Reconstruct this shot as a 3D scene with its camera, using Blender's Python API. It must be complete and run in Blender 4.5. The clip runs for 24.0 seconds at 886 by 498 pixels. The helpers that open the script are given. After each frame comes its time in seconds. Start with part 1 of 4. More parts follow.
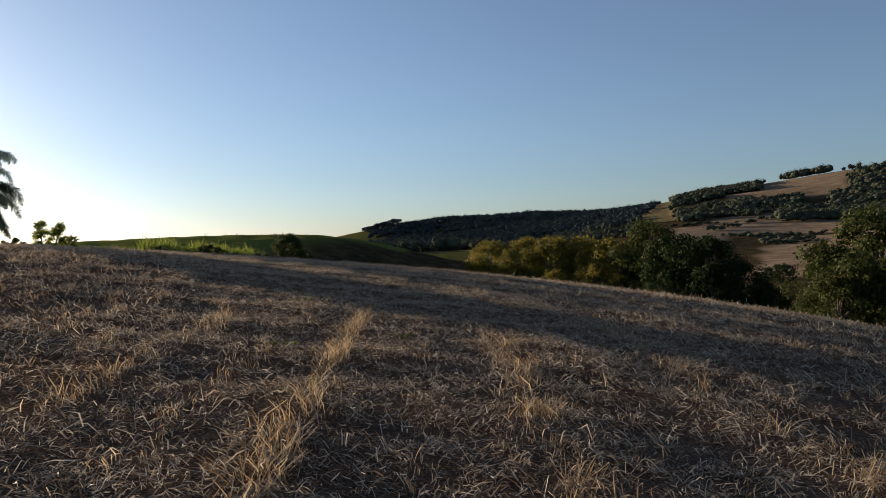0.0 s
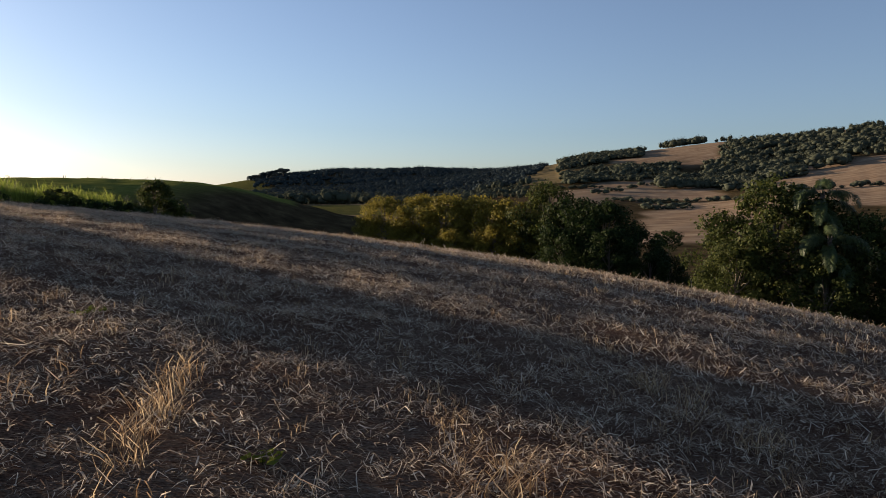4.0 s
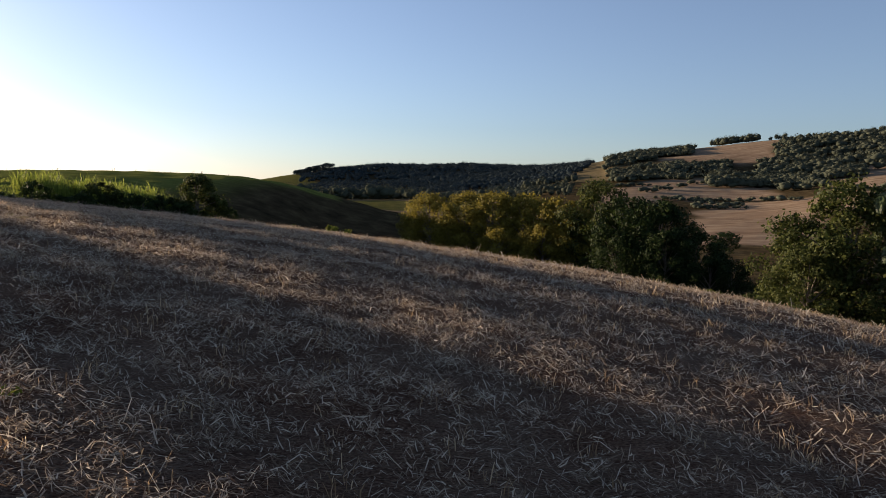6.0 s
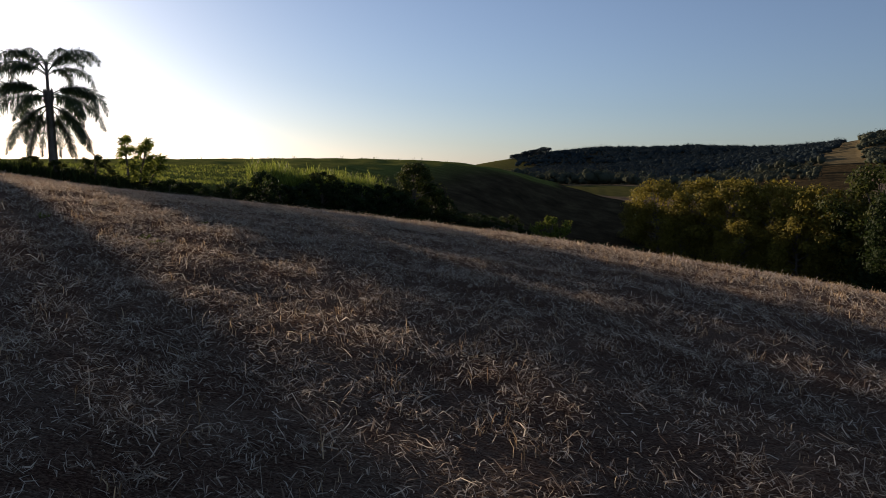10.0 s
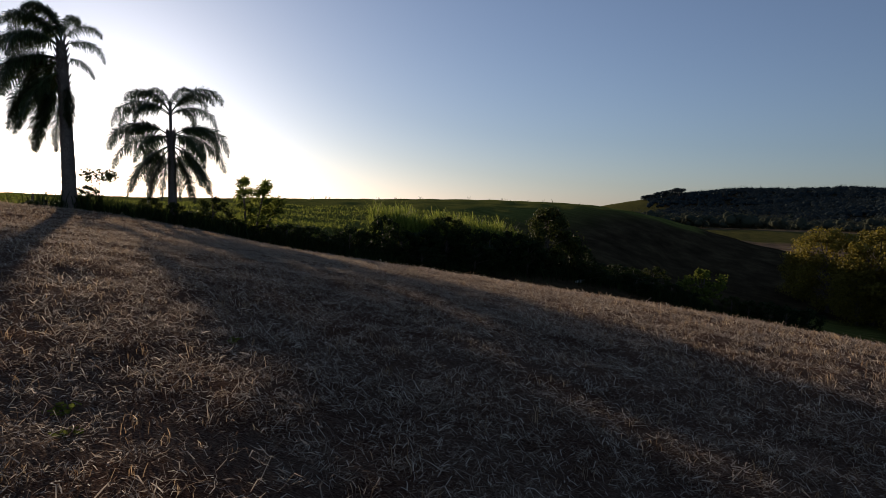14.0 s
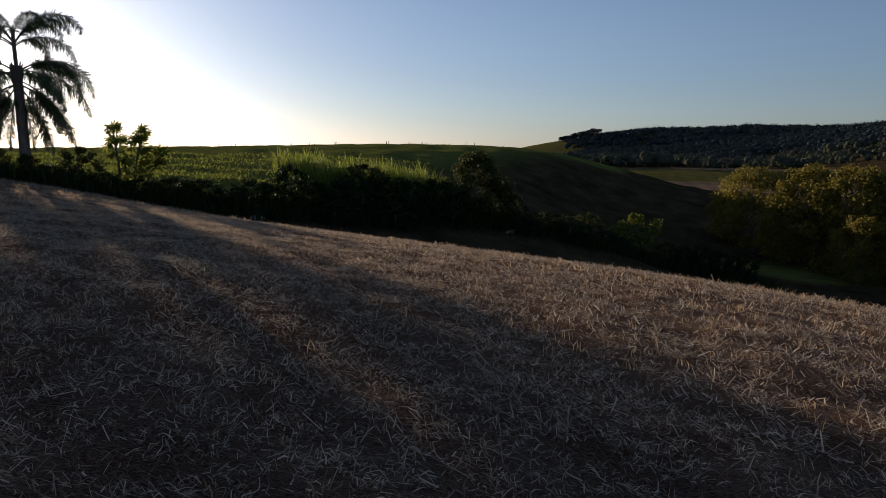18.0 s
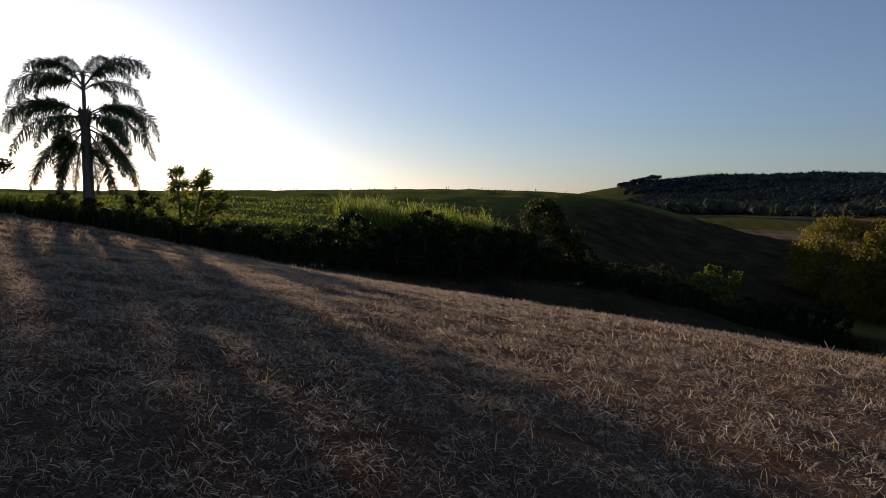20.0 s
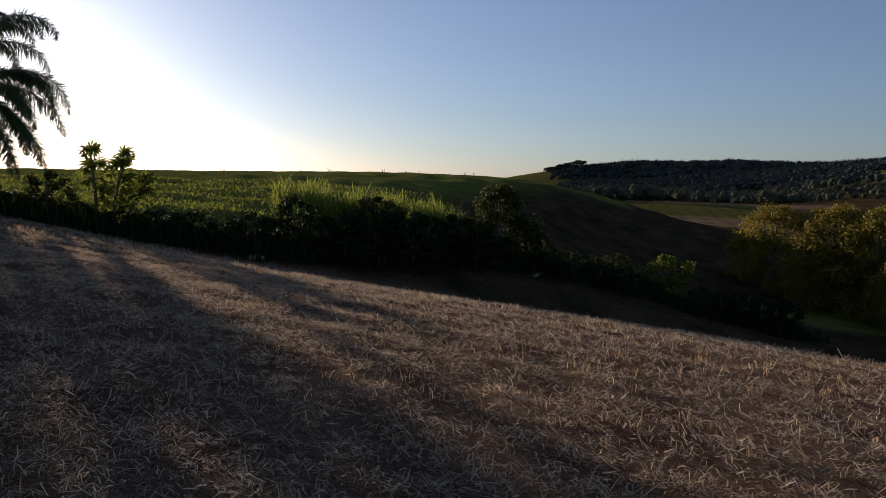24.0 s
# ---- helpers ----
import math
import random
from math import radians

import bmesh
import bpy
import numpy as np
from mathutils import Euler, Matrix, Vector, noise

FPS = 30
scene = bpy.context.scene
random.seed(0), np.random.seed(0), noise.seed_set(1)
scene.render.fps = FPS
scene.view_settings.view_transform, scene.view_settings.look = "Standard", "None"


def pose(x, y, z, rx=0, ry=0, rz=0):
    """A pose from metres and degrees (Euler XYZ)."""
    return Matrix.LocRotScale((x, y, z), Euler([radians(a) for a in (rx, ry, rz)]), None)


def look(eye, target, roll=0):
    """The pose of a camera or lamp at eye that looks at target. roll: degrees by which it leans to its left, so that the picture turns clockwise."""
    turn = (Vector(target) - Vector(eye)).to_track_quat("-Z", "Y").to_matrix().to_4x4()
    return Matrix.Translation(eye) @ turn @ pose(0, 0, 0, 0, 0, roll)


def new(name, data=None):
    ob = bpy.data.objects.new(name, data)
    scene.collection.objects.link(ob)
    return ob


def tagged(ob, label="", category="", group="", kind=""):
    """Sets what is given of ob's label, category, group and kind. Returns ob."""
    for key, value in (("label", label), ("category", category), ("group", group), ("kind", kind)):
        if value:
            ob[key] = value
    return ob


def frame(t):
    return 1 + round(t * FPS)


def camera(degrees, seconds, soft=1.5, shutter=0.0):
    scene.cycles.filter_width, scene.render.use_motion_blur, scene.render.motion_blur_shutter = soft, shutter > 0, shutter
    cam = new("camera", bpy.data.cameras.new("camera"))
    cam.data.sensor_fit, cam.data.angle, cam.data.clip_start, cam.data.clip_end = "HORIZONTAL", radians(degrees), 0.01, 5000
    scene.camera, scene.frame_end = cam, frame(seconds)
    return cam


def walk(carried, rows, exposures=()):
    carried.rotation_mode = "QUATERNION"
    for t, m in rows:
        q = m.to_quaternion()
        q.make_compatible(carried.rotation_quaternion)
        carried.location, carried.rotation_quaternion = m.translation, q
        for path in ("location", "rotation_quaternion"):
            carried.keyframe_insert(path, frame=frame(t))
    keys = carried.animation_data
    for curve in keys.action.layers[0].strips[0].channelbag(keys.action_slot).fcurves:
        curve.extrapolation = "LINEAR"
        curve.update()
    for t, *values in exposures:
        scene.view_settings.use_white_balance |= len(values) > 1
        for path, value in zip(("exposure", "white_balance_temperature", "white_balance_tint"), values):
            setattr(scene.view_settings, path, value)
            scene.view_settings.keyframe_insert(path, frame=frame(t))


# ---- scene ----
cam = camera(64.33, 24.0, soft=0.5)
PATH = [
    (0, pose(-0.000, -0.000, 1.520, 89.49, 2.12, 0.33)),
    (0.5, pose(-0.021, 0.670, 1.557, 89.01, 0.19, -2.69)),
    (1, pose(-0.068, 1.337, 1.590, 89.25, -1.09, -1.10)),
    (1.5, pose(-0.115, 1.992, 1.627, 86.25, 1.47, -2.57)),
    (2, pose(-0.149, 2.641, 1.639, 86.07, -0.77, -6.28)),
    (2.5, pose(-0.179, 3.295, 1.642, 86.96, 0.12, -11.32)),
    (3, pose(-0.201, 3.956, 1.644, 86.49, -1.66, -5.83)),
    (3.5, pose(-0.206, 4.626, 1.668, 85.54, -0.87, -7.15)),
    (5.5, pose(-0.237, 7.445, 1.841, 86.46, -0.16, -10.14)),
    (6, pose(-0.258, 8.122, 1.853, 85.29, -0.85, -5.07)),
    (6.5, pose(-0.311, 8.811, 1.907, 86.24, 0.81, -5.75)),
    (7, pose(-0.320, 9.472, 1.938, 85.22, -0.87, -6.73)),
    (7.5, pose(-0.365, 10.133, 1.999, 88.11, 2.07, -2.06)),
    (8, pose(-0.458, 10.789, 2.014, 87.22, -1.63, -0.70)),
    (8.5, pose(-0.534, 11.478, 2.097, 87.55, 0.13, 0.91)),
    (9, pose(-0.681, 12.148, 2.147, 88.55, -1.75, 0.82)),
    (9.5, pose(-0.859, 12.773, 2.167, 87.65, -0.30, 6.26)),
    (10, pose(-1.099, 13.427, 2.224, 83.77, -0.63, 12.24)),
    (10.5, pose(-1.388, 14.113, 2.231, 81.75, 0.06, 26.19)),
    (12.5, pose(-2.573, 16.769, 2.576, 86.62, 0.22, 27.84)),
    (13, pose(-2.803, 17.393, 2.676, 87.15, -0.62, 23.64)),
    (13.5, pose(-2.956, 18.067, 2.694, 84.46, -2.13, 21.63)),
    (14, pose(-3.109, 18.794, 2.689, 86.77, -1.34, 22.43)),
    (14.5, pose(-3.342, 19.573, 2.644, 87.43, -1.07, 23.34)),
    (15, pose(-3.565, 20.340, 2.689, 87.39, -1.37, 24.83)),
    (15.5, pose(-3.736, 21.065, 2.724, 86.84, 0.50, 17.95)),
    (16, pose(-3.975, 21.725, 2.743, 87.40, -1.59, 17.95)),
    (16.5, pose(-4.150, 22.343, 2.730, 83.61, -1.24, 16.16)),
    (17, pose(-4.377, 22.933, 2.792, 86.58, 0.92, 16.89)),
    (17.5, pose(-4.649, 23.475, 2.779, 82.31, -0.36, 16.11)),
    (19.5, pose(-5.813, 25.432, 2.840, 84.05, 0.61, 15.16)),
    (20, pose(-6.186, 25.900, 2.874, 85.94, -0.69, 20.48)),
    (20.5, pose(-6.580, 26.329, 2.905, 82.44, 0.43, 25.99)),
    (21, pose(-6.994, 26.746, 2.906, 83.30, 0.29, 25.38)),
    (21.5, pose(-7.403, 27.200, 2.859, 84.08, -0.78, 26.66)),
    (22, pose(-7.809, 27.653, 2.840, 84.96, 0.68, 26.15)),
    (22.5, pose(-8.102, 28.060, 2.866, 84.09, -0.07, 23.66)),
    (23, pose(-8.367, 28.309, 2.951, 83.84, 0.77, 23.25)),
    (23.5, pose(-8.532, 28.491, 2.994, 84.93, 0.79, 20.68)),
    (24, pose(-8.725, 28.666, 3.019, 84.64, -1.41, 14.58)),
]
EXPOSURES = [(t, e + 0.95, k, tint) for t, e, k, tint in ((0, 0.0, 5560, 11), (1, 0.02, 5560, 11), (2, 0.33, 5560, 11), (3, 0.2, 5620, 13), (6, 0.38, 5750, 17), (8, 0.1, 5650, 17), (9, 0.02, 5600, 16), (10, -0.22, 5650, 18), (12.5, -0.78, 5550, 18), (14, -0.67, 5550, 18), (17, -0.5, 5500, 17), (20, -0.42, 5550, 18), (21, -0.68, 5600, 18), (24, -0.36, 5570, 18))]
walk(cam, PATH, EXPOSURES)

# ---- light ----
SUN_AZ, SUN_EL = -49.0, 8.0          # degrees, clockwise from +y and above the level
world = bpy.data.worlds.new("sky")
scene.world = world
world.use_nodes = True
wn = world.node_tree
wn.nodes.clear()
sky = wn.nodes.new("ShaderNodeTexSky")
sky.sky_type = "NISHITA"
sky.sun_disc = False
sky.sun_elevation = radians(SUN_EL)
sky.sun_rotation = radians(SUN_AZ)
sky.altitude, sky.air_density, sky.dust_density, sky.ozone_density = 500, 1.0, 0.85, 2.6
bg = wn.nodes.new("ShaderNodeBackground")
bg.inputs["Strength"].default_value = 0.067
wout = wn.nodes.new("ShaderNodeOutputWorld")
haze = wn.nodes.new("ShaderNodeHueSaturation")      # thin dry-season haze greys the blue
haze.inputs["Saturation"].default_value = 0.73
wn.links.new(sky.outputs[0], haze.inputs["Color"])
wn.links.new(haze.outputs[0], bg.inputs[0])
wn.links.new(bg.outputs[0], wout.inputs[0])

sun_data = bpy.data.lights.new("sun", "SUN")
sun_data.energy, sun_data.angle, sun_data.color = 5.0, radians(0.6), (1.0, 0.74, 0.45)
sun = new("sun", sun_data)
to_sun = Vector((math.sin(radians(SUN_AZ)) * math.cos(radians(SUN_EL)),
                 math.cos(radians(SUN_AZ)) * math.cos(radians(SUN_EL)), math.sin(radians(SUN_EL))))
sun.matrix_world = look(to_sun * 50, (0, 0, 0))


# ---- materials ----
def material(name, colours, scale=5.0, detail=6.0, rough=0.85, bump=0.3, bump_scale=None, island=0.0, through_light=0.0,
             coarse=None, gloss=0.25):
    """colours: two or three base colours mixed by noise at two scales; island: how much each loose piece varies."""
    m = bpy.data.materials.new(name)
    m.use_nodes = True
    nt = m.node_tree
    nodes, links = nt.nodes, nt.links
    bsdf = nodes["Principled BSDF"]
    bsdf.inputs["Roughness"].default_value = rough
    bsdf.inputs["Specular IOR Level"].default_value = gloss
    co = nodes.new("ShaderNodeTexCoord")
    n1 = nodes.new("ShaderNodeTexNoise")
    n1.inputs["Scale"].default_value, n1.inputs["Detail"].default_value = scale, detail
    links.new(co.outputs["Object"], n1.inputs["Vector"])
    n2 = nodes.new("ShaderNodeTexNoise")
    n2.inputs["Scale"].default_value, n2.inputs["Detail"].default_value = coarse or scale / 9.0, 3.0
    links.new(co.outputs["Object"], n2.inputs["Vector"])
    mix = nodes.new("ShaderNodeMath")
    mix.operation = "MULTIPLY_ADD"
    mix.inputs[1].default_value = 0.55
    links.new(n1.outputs["Fac"], mix.inputs[0])
    half = nodes.new("ShaderNodeMath")
    half.operation = "MULTIPLY"
    half.inputs[1].default_value = 0.45
    links.new(n2.outputs["Fac"], half.inputs[0])
    links.new(half.outputs[0], mix.inputs[2])
    value = mix.outputs[0]
    if island:
        geo = nodes.new("ShaderNodeNewGeometry")
        info = nodes.new("ShaderNodeObjectInfo")
        both = nodes.new("ShaderNodeMath")
        both.operation = "ADD"
        links.new(geo.outputs["Random Per Island"], both.inputs[0])
        links.new(info.outputs["Random"], both.inputs[1])
        wrap = nodes.new("ShaderNodeMath")
        wrap.operation = "FRACT"
        links.new(both.outputs[0], wrap.inputs[0])
        lerp = nodes.new("ShaderNodeMix")
        lerp.inputs[0].default_value = island
        links.new(value, lerp.inputs[2])
        links.new(wrap.outputs[0], lerp.inputs[3])
        value = lerp.outputs[0]
    ramp = nodes.new("ShaderNodeValToRGB")
    el = ramp.color_ramp.elements
    lo, hi = (0.30, 0.70) if not island else (0.12, 0.88)
    el[0].position, el[0].color = lo, (*colours[0], 1)
    el[1].position, el[1].color = hi, (*colours[-1], 1)
    if len(colours) == 3:
        mid = el.new(0.5 * (lo + hi))
        mid.color = (*colours[1], 1)
    links.new(value, ramp.inputs[0])
    links.new(ramp.outputs[0], bsdf.inputs["Base Color"])
    if bump:
        b = nodes.new("ShaderNodeBump")
        b.inputs["Strength"].default_value, b.inputs["Distance"].default_value = bump, 0.02
        if bump_scale:
            n3 = nodes.new("ShaderNodeTexNoise")
            n3.inputs["Scale"].default_value, n3.inputs["Detail"].default_value = bump_scale, 5.0
            links.new(co.outputs["Object"], n3.inputs["Vector"])
            links.new(n3.outputs["Fac"], b.inputs["Height"])
        else:
            links.new(n1.outputs["Fac"], b.inputs["Height"])
        links.new(b.outputs[0], bsdf.inputs["Normal"])
    if through_light:
        tl = nodes.new("ShaderNodeBsdfTranslucent")
        links.new(ramp.outputs[0], tl.inputs["Color"])
        sh = nodes.new("ShaderNodeMixShader")
        sh.inputs[0].default_value = through_light
        links.new(bsdf.outputs[0], sh.inputs[1])
        links.new(tl.outputs[0], sh.inputs[2])
        links.new(sh.outputs[0], nodes["Material Output"].inputs["Surface"])
    return m


STRAW = material("dry_straw", [(0.13, 0.084, 0.054), (0.33, 0.255, 0.178), (0.66, 0.575, 0.44)], 6, island=0.85, rough=0.7, bump=0, through_light=0.35, gloss=0.25)
STUBBLE = material("standing_stubble", [(0.13, 0.08, 0.04), (0.31, 0.215, 0.12), (0.62, 0.49, 0.30)], 6, island=0.7, rough=0.7, bump=0, through_light=0.5, gloss=0.2)
# near-black leaves: shade of the valley trees and hedge is in the colour
LEAF_DARK = material("shade_dark_foliage", [(0.012, 0.020, 0.006), (0.023, 0.037, 0.010), (0.048, 0.064, 0.017)], 1.2, island=0.6, rough=0.7, bump=0, through_light=0.3, gloss=0.08)
LEAF_GOLD = material("golden_green_foliage", [(0.085, 0.078, 0.016), (0.19, 0.158, 0.026), (0.32, 0.255, 0.038)], 0.7, island=0.4, rough=0.7, bump=0, through_light=0.4, gloss=0.1)
LEAF_MID = material("green_foliage", [(0.022, 0.031, 0.008), (0.048, 0.060, 0.014), (0.10, 0.105, 0.026)], 1.0, island=0.6, rough=0.7, bump=0, through_light=0.35, gloss=0.1)
LEAF_PALM = material("palm_foliage", [(0.03, 0.05, 0.018), (0.06, 0.085, 0.03), (0.10, 0.12, 0.05)], 2.0, island=0.5, rough=0.45, bump=0, through_light=0.25)
LEAF_BRIGHT = material("bright_young_leaves", [(0.065, 0.085, 0.015), (0.125, 0.148, 0.026), (0.22, 0.235, 0.046)], 2.0, island=0.6, rough=0.9, bump=0, through_light=0.45, gloss=0.01)
CANE = material("cane_leaves", [(0.08, 0.112, 0.016), (0.18, 0.22, 0.032), (0.34, 0.36, 0.065)], 2.0, island=0.6, rough=0.65, bump=0, through_light=0.5, gloss=0.12)
BARK = material("grey_brown_bark", [(0.06, 0.045, 0.035), (0.13, 0.105, 0.08), (0.22, 0.18, 0.14)], 9, rough=0.9, bump=0.6, bump_scale=30)
PALM_BARK = material("ringed_palm_bark", [(0.07, 0.055, 0.045), (0.15, 0.125, 0.10), (0.24, 0.2, 0.16)], 14, rough=0.9, bump=0.5, bump_scale=40)
POST = material("weathered_post_wood", [(0.10, 0.08, 0.06), (0.2, 0.165, 0.13)], 20, rough=0.9, bump=0.5)
WIRE = material("rusty_wire", [(0.12, 0.09, 0.07), (0.2, 0.16, 0.13)], 20, rough=0.6, bump=0)
STONE = material("pale_stone", [(0.25, 0.23, 0.2), (0.45, 0.42, 0.37)], 8, rough=0.9, bump=0.5)
# far leaves lightened and greyed, standing in for haze in the air
FAR_LEAF = material("hazed_far_wood_foliage", [(0.052, 0.058, 0.044), (0.070, 0.078, 0.055), (0.095, 0.102, 0.068)], 0.03, island=0.15, rough=1.0, bump=0, through_light=0.2, gloss=0.0)
# ridge leaves: the blue of distance haze is painted into the base colour
RIDGE_LEAF = material("hazed_ridge_foliage", [(0.028, 0.038, 0.043), (0.036, 0.048, 0.052), (0.046, 0.060, 0.060)], 0.02, island=0.25, rough=1.0, bump=0, through_light=0.15, gloss=0.0)


# ---- the lie of the land ----
CX, CY = -3.0, 14.0
DOME = (0.8622, -2.4117, 0.3830, -0.7883, 0.2389, -0.7904, -0.1889, -0.0160, -0.0432, -0.0858)
AZ = (-180, -110, -75, -60, -45, -30, -20, -12, -7, -3, 2, 6, 10, 15, 20, 25, 30, 36, 43, 55, 80, 130, 180)
RINGS = (
    (62, (2, 6, 4.5, 3.2, 2.3, 1.1, -0.3, -2.0, -3.6, -5.2, -6.5, -7.3, -8, -8.6, -9.2, -9.6, -10, -10.5, -11, -11, -9, -5, 2)),
    (90, (3, 7, 5.5, 3.6, 2.6, 2.4, 1.7, -0.2, -2.8, -6, -7.2, -8.5, -9, -9.2, -9.4, -9.6, -9.8, -10, -10.5, -10, -8, -4, 3)),
    (130, (4, 8, 6.0, 3.7, 3.4, 4.0, 4.5, 4.3, 3.2, 0.8, -2.5, -3.9, -6, -8, -8.6, -8.8, -8.8, -8.8, -9, -8, -6, -3, 4)),
    (220, (5, 8, 6.0, 3.4, 2.6, 2.5, 2.5, 2.0, 0.0, -4, -6.3, -6.8, -7.5, -7.5, -7.5, -6.8, -6.2, -5.5, -5, -4, -3, -2, 5)),
    (340, (6, 8, 5, 2.5, 1.5, 1.0, 1.0, 0.5, -2, -3.2, -2.6, -2.8, -3.5, -2, -1, -3.5, -3.0, 2.0, 4, 6, 6, 0, 6)),
    (520, (8, 8, 4, 1, 0, -1, -2, -3, -4, -6, -7, -6, -3, 7, 11, 13, 12, 18, 24, 30, 30, 4, 8)),
    (780, (10, 8, 3, 0, -2, -4, -5, -3, 2, 6, 10, 16, 20, 28, 42, 49, 57, 62, 70, 72, 60, 8, 10)),
    (950, (10, 6, 2, -3, -6, -8, -8, 4, 21, 29, 33, 35, 34, 32, 40, 46, 52, 58, 68, 70, 60, 8, 10)),
    (1500, (0, -5, -10, -20, -25, -25, -25, -22, -15, -10, -8, -5, 0, 5, 10, 15, 20, 25, 30, 30, 20, 0, 0)),
    (4600, (-60, -60, -60, -60, -60, -60, -60, -60, -60, -60, -60, -60, -60, -60, -60, -60, -60, -60, -60, -60, -60, -60, -60)),
)


def smooth(a, b, v):
    s = np.clip((v - a) / (b - a), 0, 1)
    return s * s * (3 - 2 * s)


def dome(x, y):
    u, v = (x - CX) / 20, (y - CY) / 20
    c = DOME
    return (c[0] + c[1] * u + c[2] * v + c[3] * u * u + c[4] * u * v + c[5] * v * v
            + c[6] * u ** 3 + c[7] * u * u * v + c[8] * u * v * v + c[9] * v ** 3
            + 1.2 * np.exp(-((x + 38) ** 2 + (y - 51) ** 2) / 162)
            - 0.06 * (0.666 * (y - 5.5) - 0.746 * (x + 1)) * np.exp(-((x + 1) ** 2 + (y - 5.5) ** 2) / 128))


def ring_heights(az):
    """Heights of every ring at the azimuths given, softened between the nodes."""
    out = []
    for _, row in RINGS:
        acc = 0
        for off in (-2.0, -1.0, 0.0, 1.0, 2.0):
            acc = acc + np.interp(az + off, AZ, row)
        out.append(acc / 5)
    return np.stack(out)


def land(x, y):
    """Height of the ground at x, y (arrays), without the fine relief."""
    x, y = np.asarray(x, float), np.asarray(y, float)
    dx, dy = x - CX, y - CY
    r = np.maximum(np.hypot(dx, dy), 1e-6)
    az = np.degrees(np.arctan2(dx, dy))
    h = ring_heights(az)
    knots = np.array([k for k, _ in RINGS], float)
    rr = np.clip(r, knots[0], knots[-1])
    i = np.clip(np.searchsorted(knots, rr, side="right") - 1, 0, len(knots) - 2)
    flat = [q.ravel() for q in h]
    h = np.stack(flat)
    iv, rv = i.ravel(), rr.ravel()
    cols = np.arange(h.shape[1])
    # Catmull-like tangents in log radius keep crests round
    lk = np.log(knots)
    slope = np.zeros_like(h)
    slope[1:-1] = (h[2:] - h[:-2]) / (lk[2:] - lk[:-2])[:, None]
    d0, d1 = (h[1:-1] - h[:-2]), (h[2:] - h[1:-1])
    slope[1:-1] = np.where(d0 * d1 <= 0, 0.25 * slope[1:-1], slope[1:-1])
    a, b = h[iv, cols], h[iv + 1, cols]
    span = lk[iv + 1] - lk[iv]
    s = (np.log(rv) - lk[iv]) / span
    ma, mb = slope[iv, cols] * span, slope[iv + 1, cols] * span
    s2, s3 = s * s, s * s * s
    far = (2 * s3 - 3 * s2 + 1) * a + (s3 - 2 * s2 + s) * ma + (-2 * s3 + 3 * s2) * b + (s3 - s2) * mb
    far = far.reshape(r.shape)
    w = smooth(45, 62, r)
    return (dome(x, y) - 0.12 * smooth(15, 25, r)) * (1 - w) + far * w


def wave(x, y, size, seed):
    """Cheap smooth noise about -1 to 1, from a few crossed sines."""
    rng = np.random.default_rng(seed)
    out = 0
    for k in range(6):
        a, p = rng.uniform(0, math.pi), rng.uniform(0, 6.28)
        f = 6.283 / size * rng.uniform(0.6, 1.7)
        out = out + np.sin((x * math.cos(a) + y * math.sin(a)) * f + p)
    return out / 3.0


def relief(x, y):
    """Furrows, wheel ruts and clods of the harvested field, fading out away from it."""
    r = np.hypot(x - CX, y - CY)
    near = 1 - smooth(40, 60, r)
    return near * (0.03 * wave(x, y, 2.6, 3) + 0.012 * wave(x, y, 1.3, 4)) \
        + (1 - near) * 0.12 * wave(x, y, 9, 6)


def ground_z(x, y):
    return land(x, y) + relief(np.asarray(x, float), np.asarray(y, float))


def gz(x, y):
    return float(ground_z(np.array([x], float), np.array([y], float))[0])


def mesh_of(name, verts, faces, mat=None, smooth_shade=False):
    """A mesh from arrays of vertices (n, 3) and faces (m, 3 or 4)."""
    me = bpy.data.meshes.new(name)
    verts = np.ascontiguousarray(verts, np.float32)
    faces = np.ascontiguousarray(faces, np.int32)
    k = faces.shape[1]
    me.vertices.add(len(verts))
    me.vertices.foreach_set("co", verts.ravel())
    me.loops.add(faces.size)
    me.loops.foreach_set("vertex_index", faces.ravel())
    me.polygons.add(len(faces))
    me.polygons.foreach_set("loop_start", np.arange(0, faces.size, k, dtype=np.int32))
    if smooth_shade:
        me.polygons.foreach_set("use_smooth", np.ones(len(faces), bool))
    me.update(calc_edges=True)
    if mat:
        me.materials.append(mat)
    return me


def part(name, me, parent, label=""):
    ob = new(name, me)
    ob.parent = parent
    if label:
        ob["label"] = label
    return ob


def thing(name, label, category, at, turn=0.0, scale=1.0, group=""):
    ob = new(name)
    ob.matrix_world = pose(*at, 0, 0, turn) @ Matrix.Diagonal((scale, scale, scale, 1))
    return tagged(ob, label, category, group)


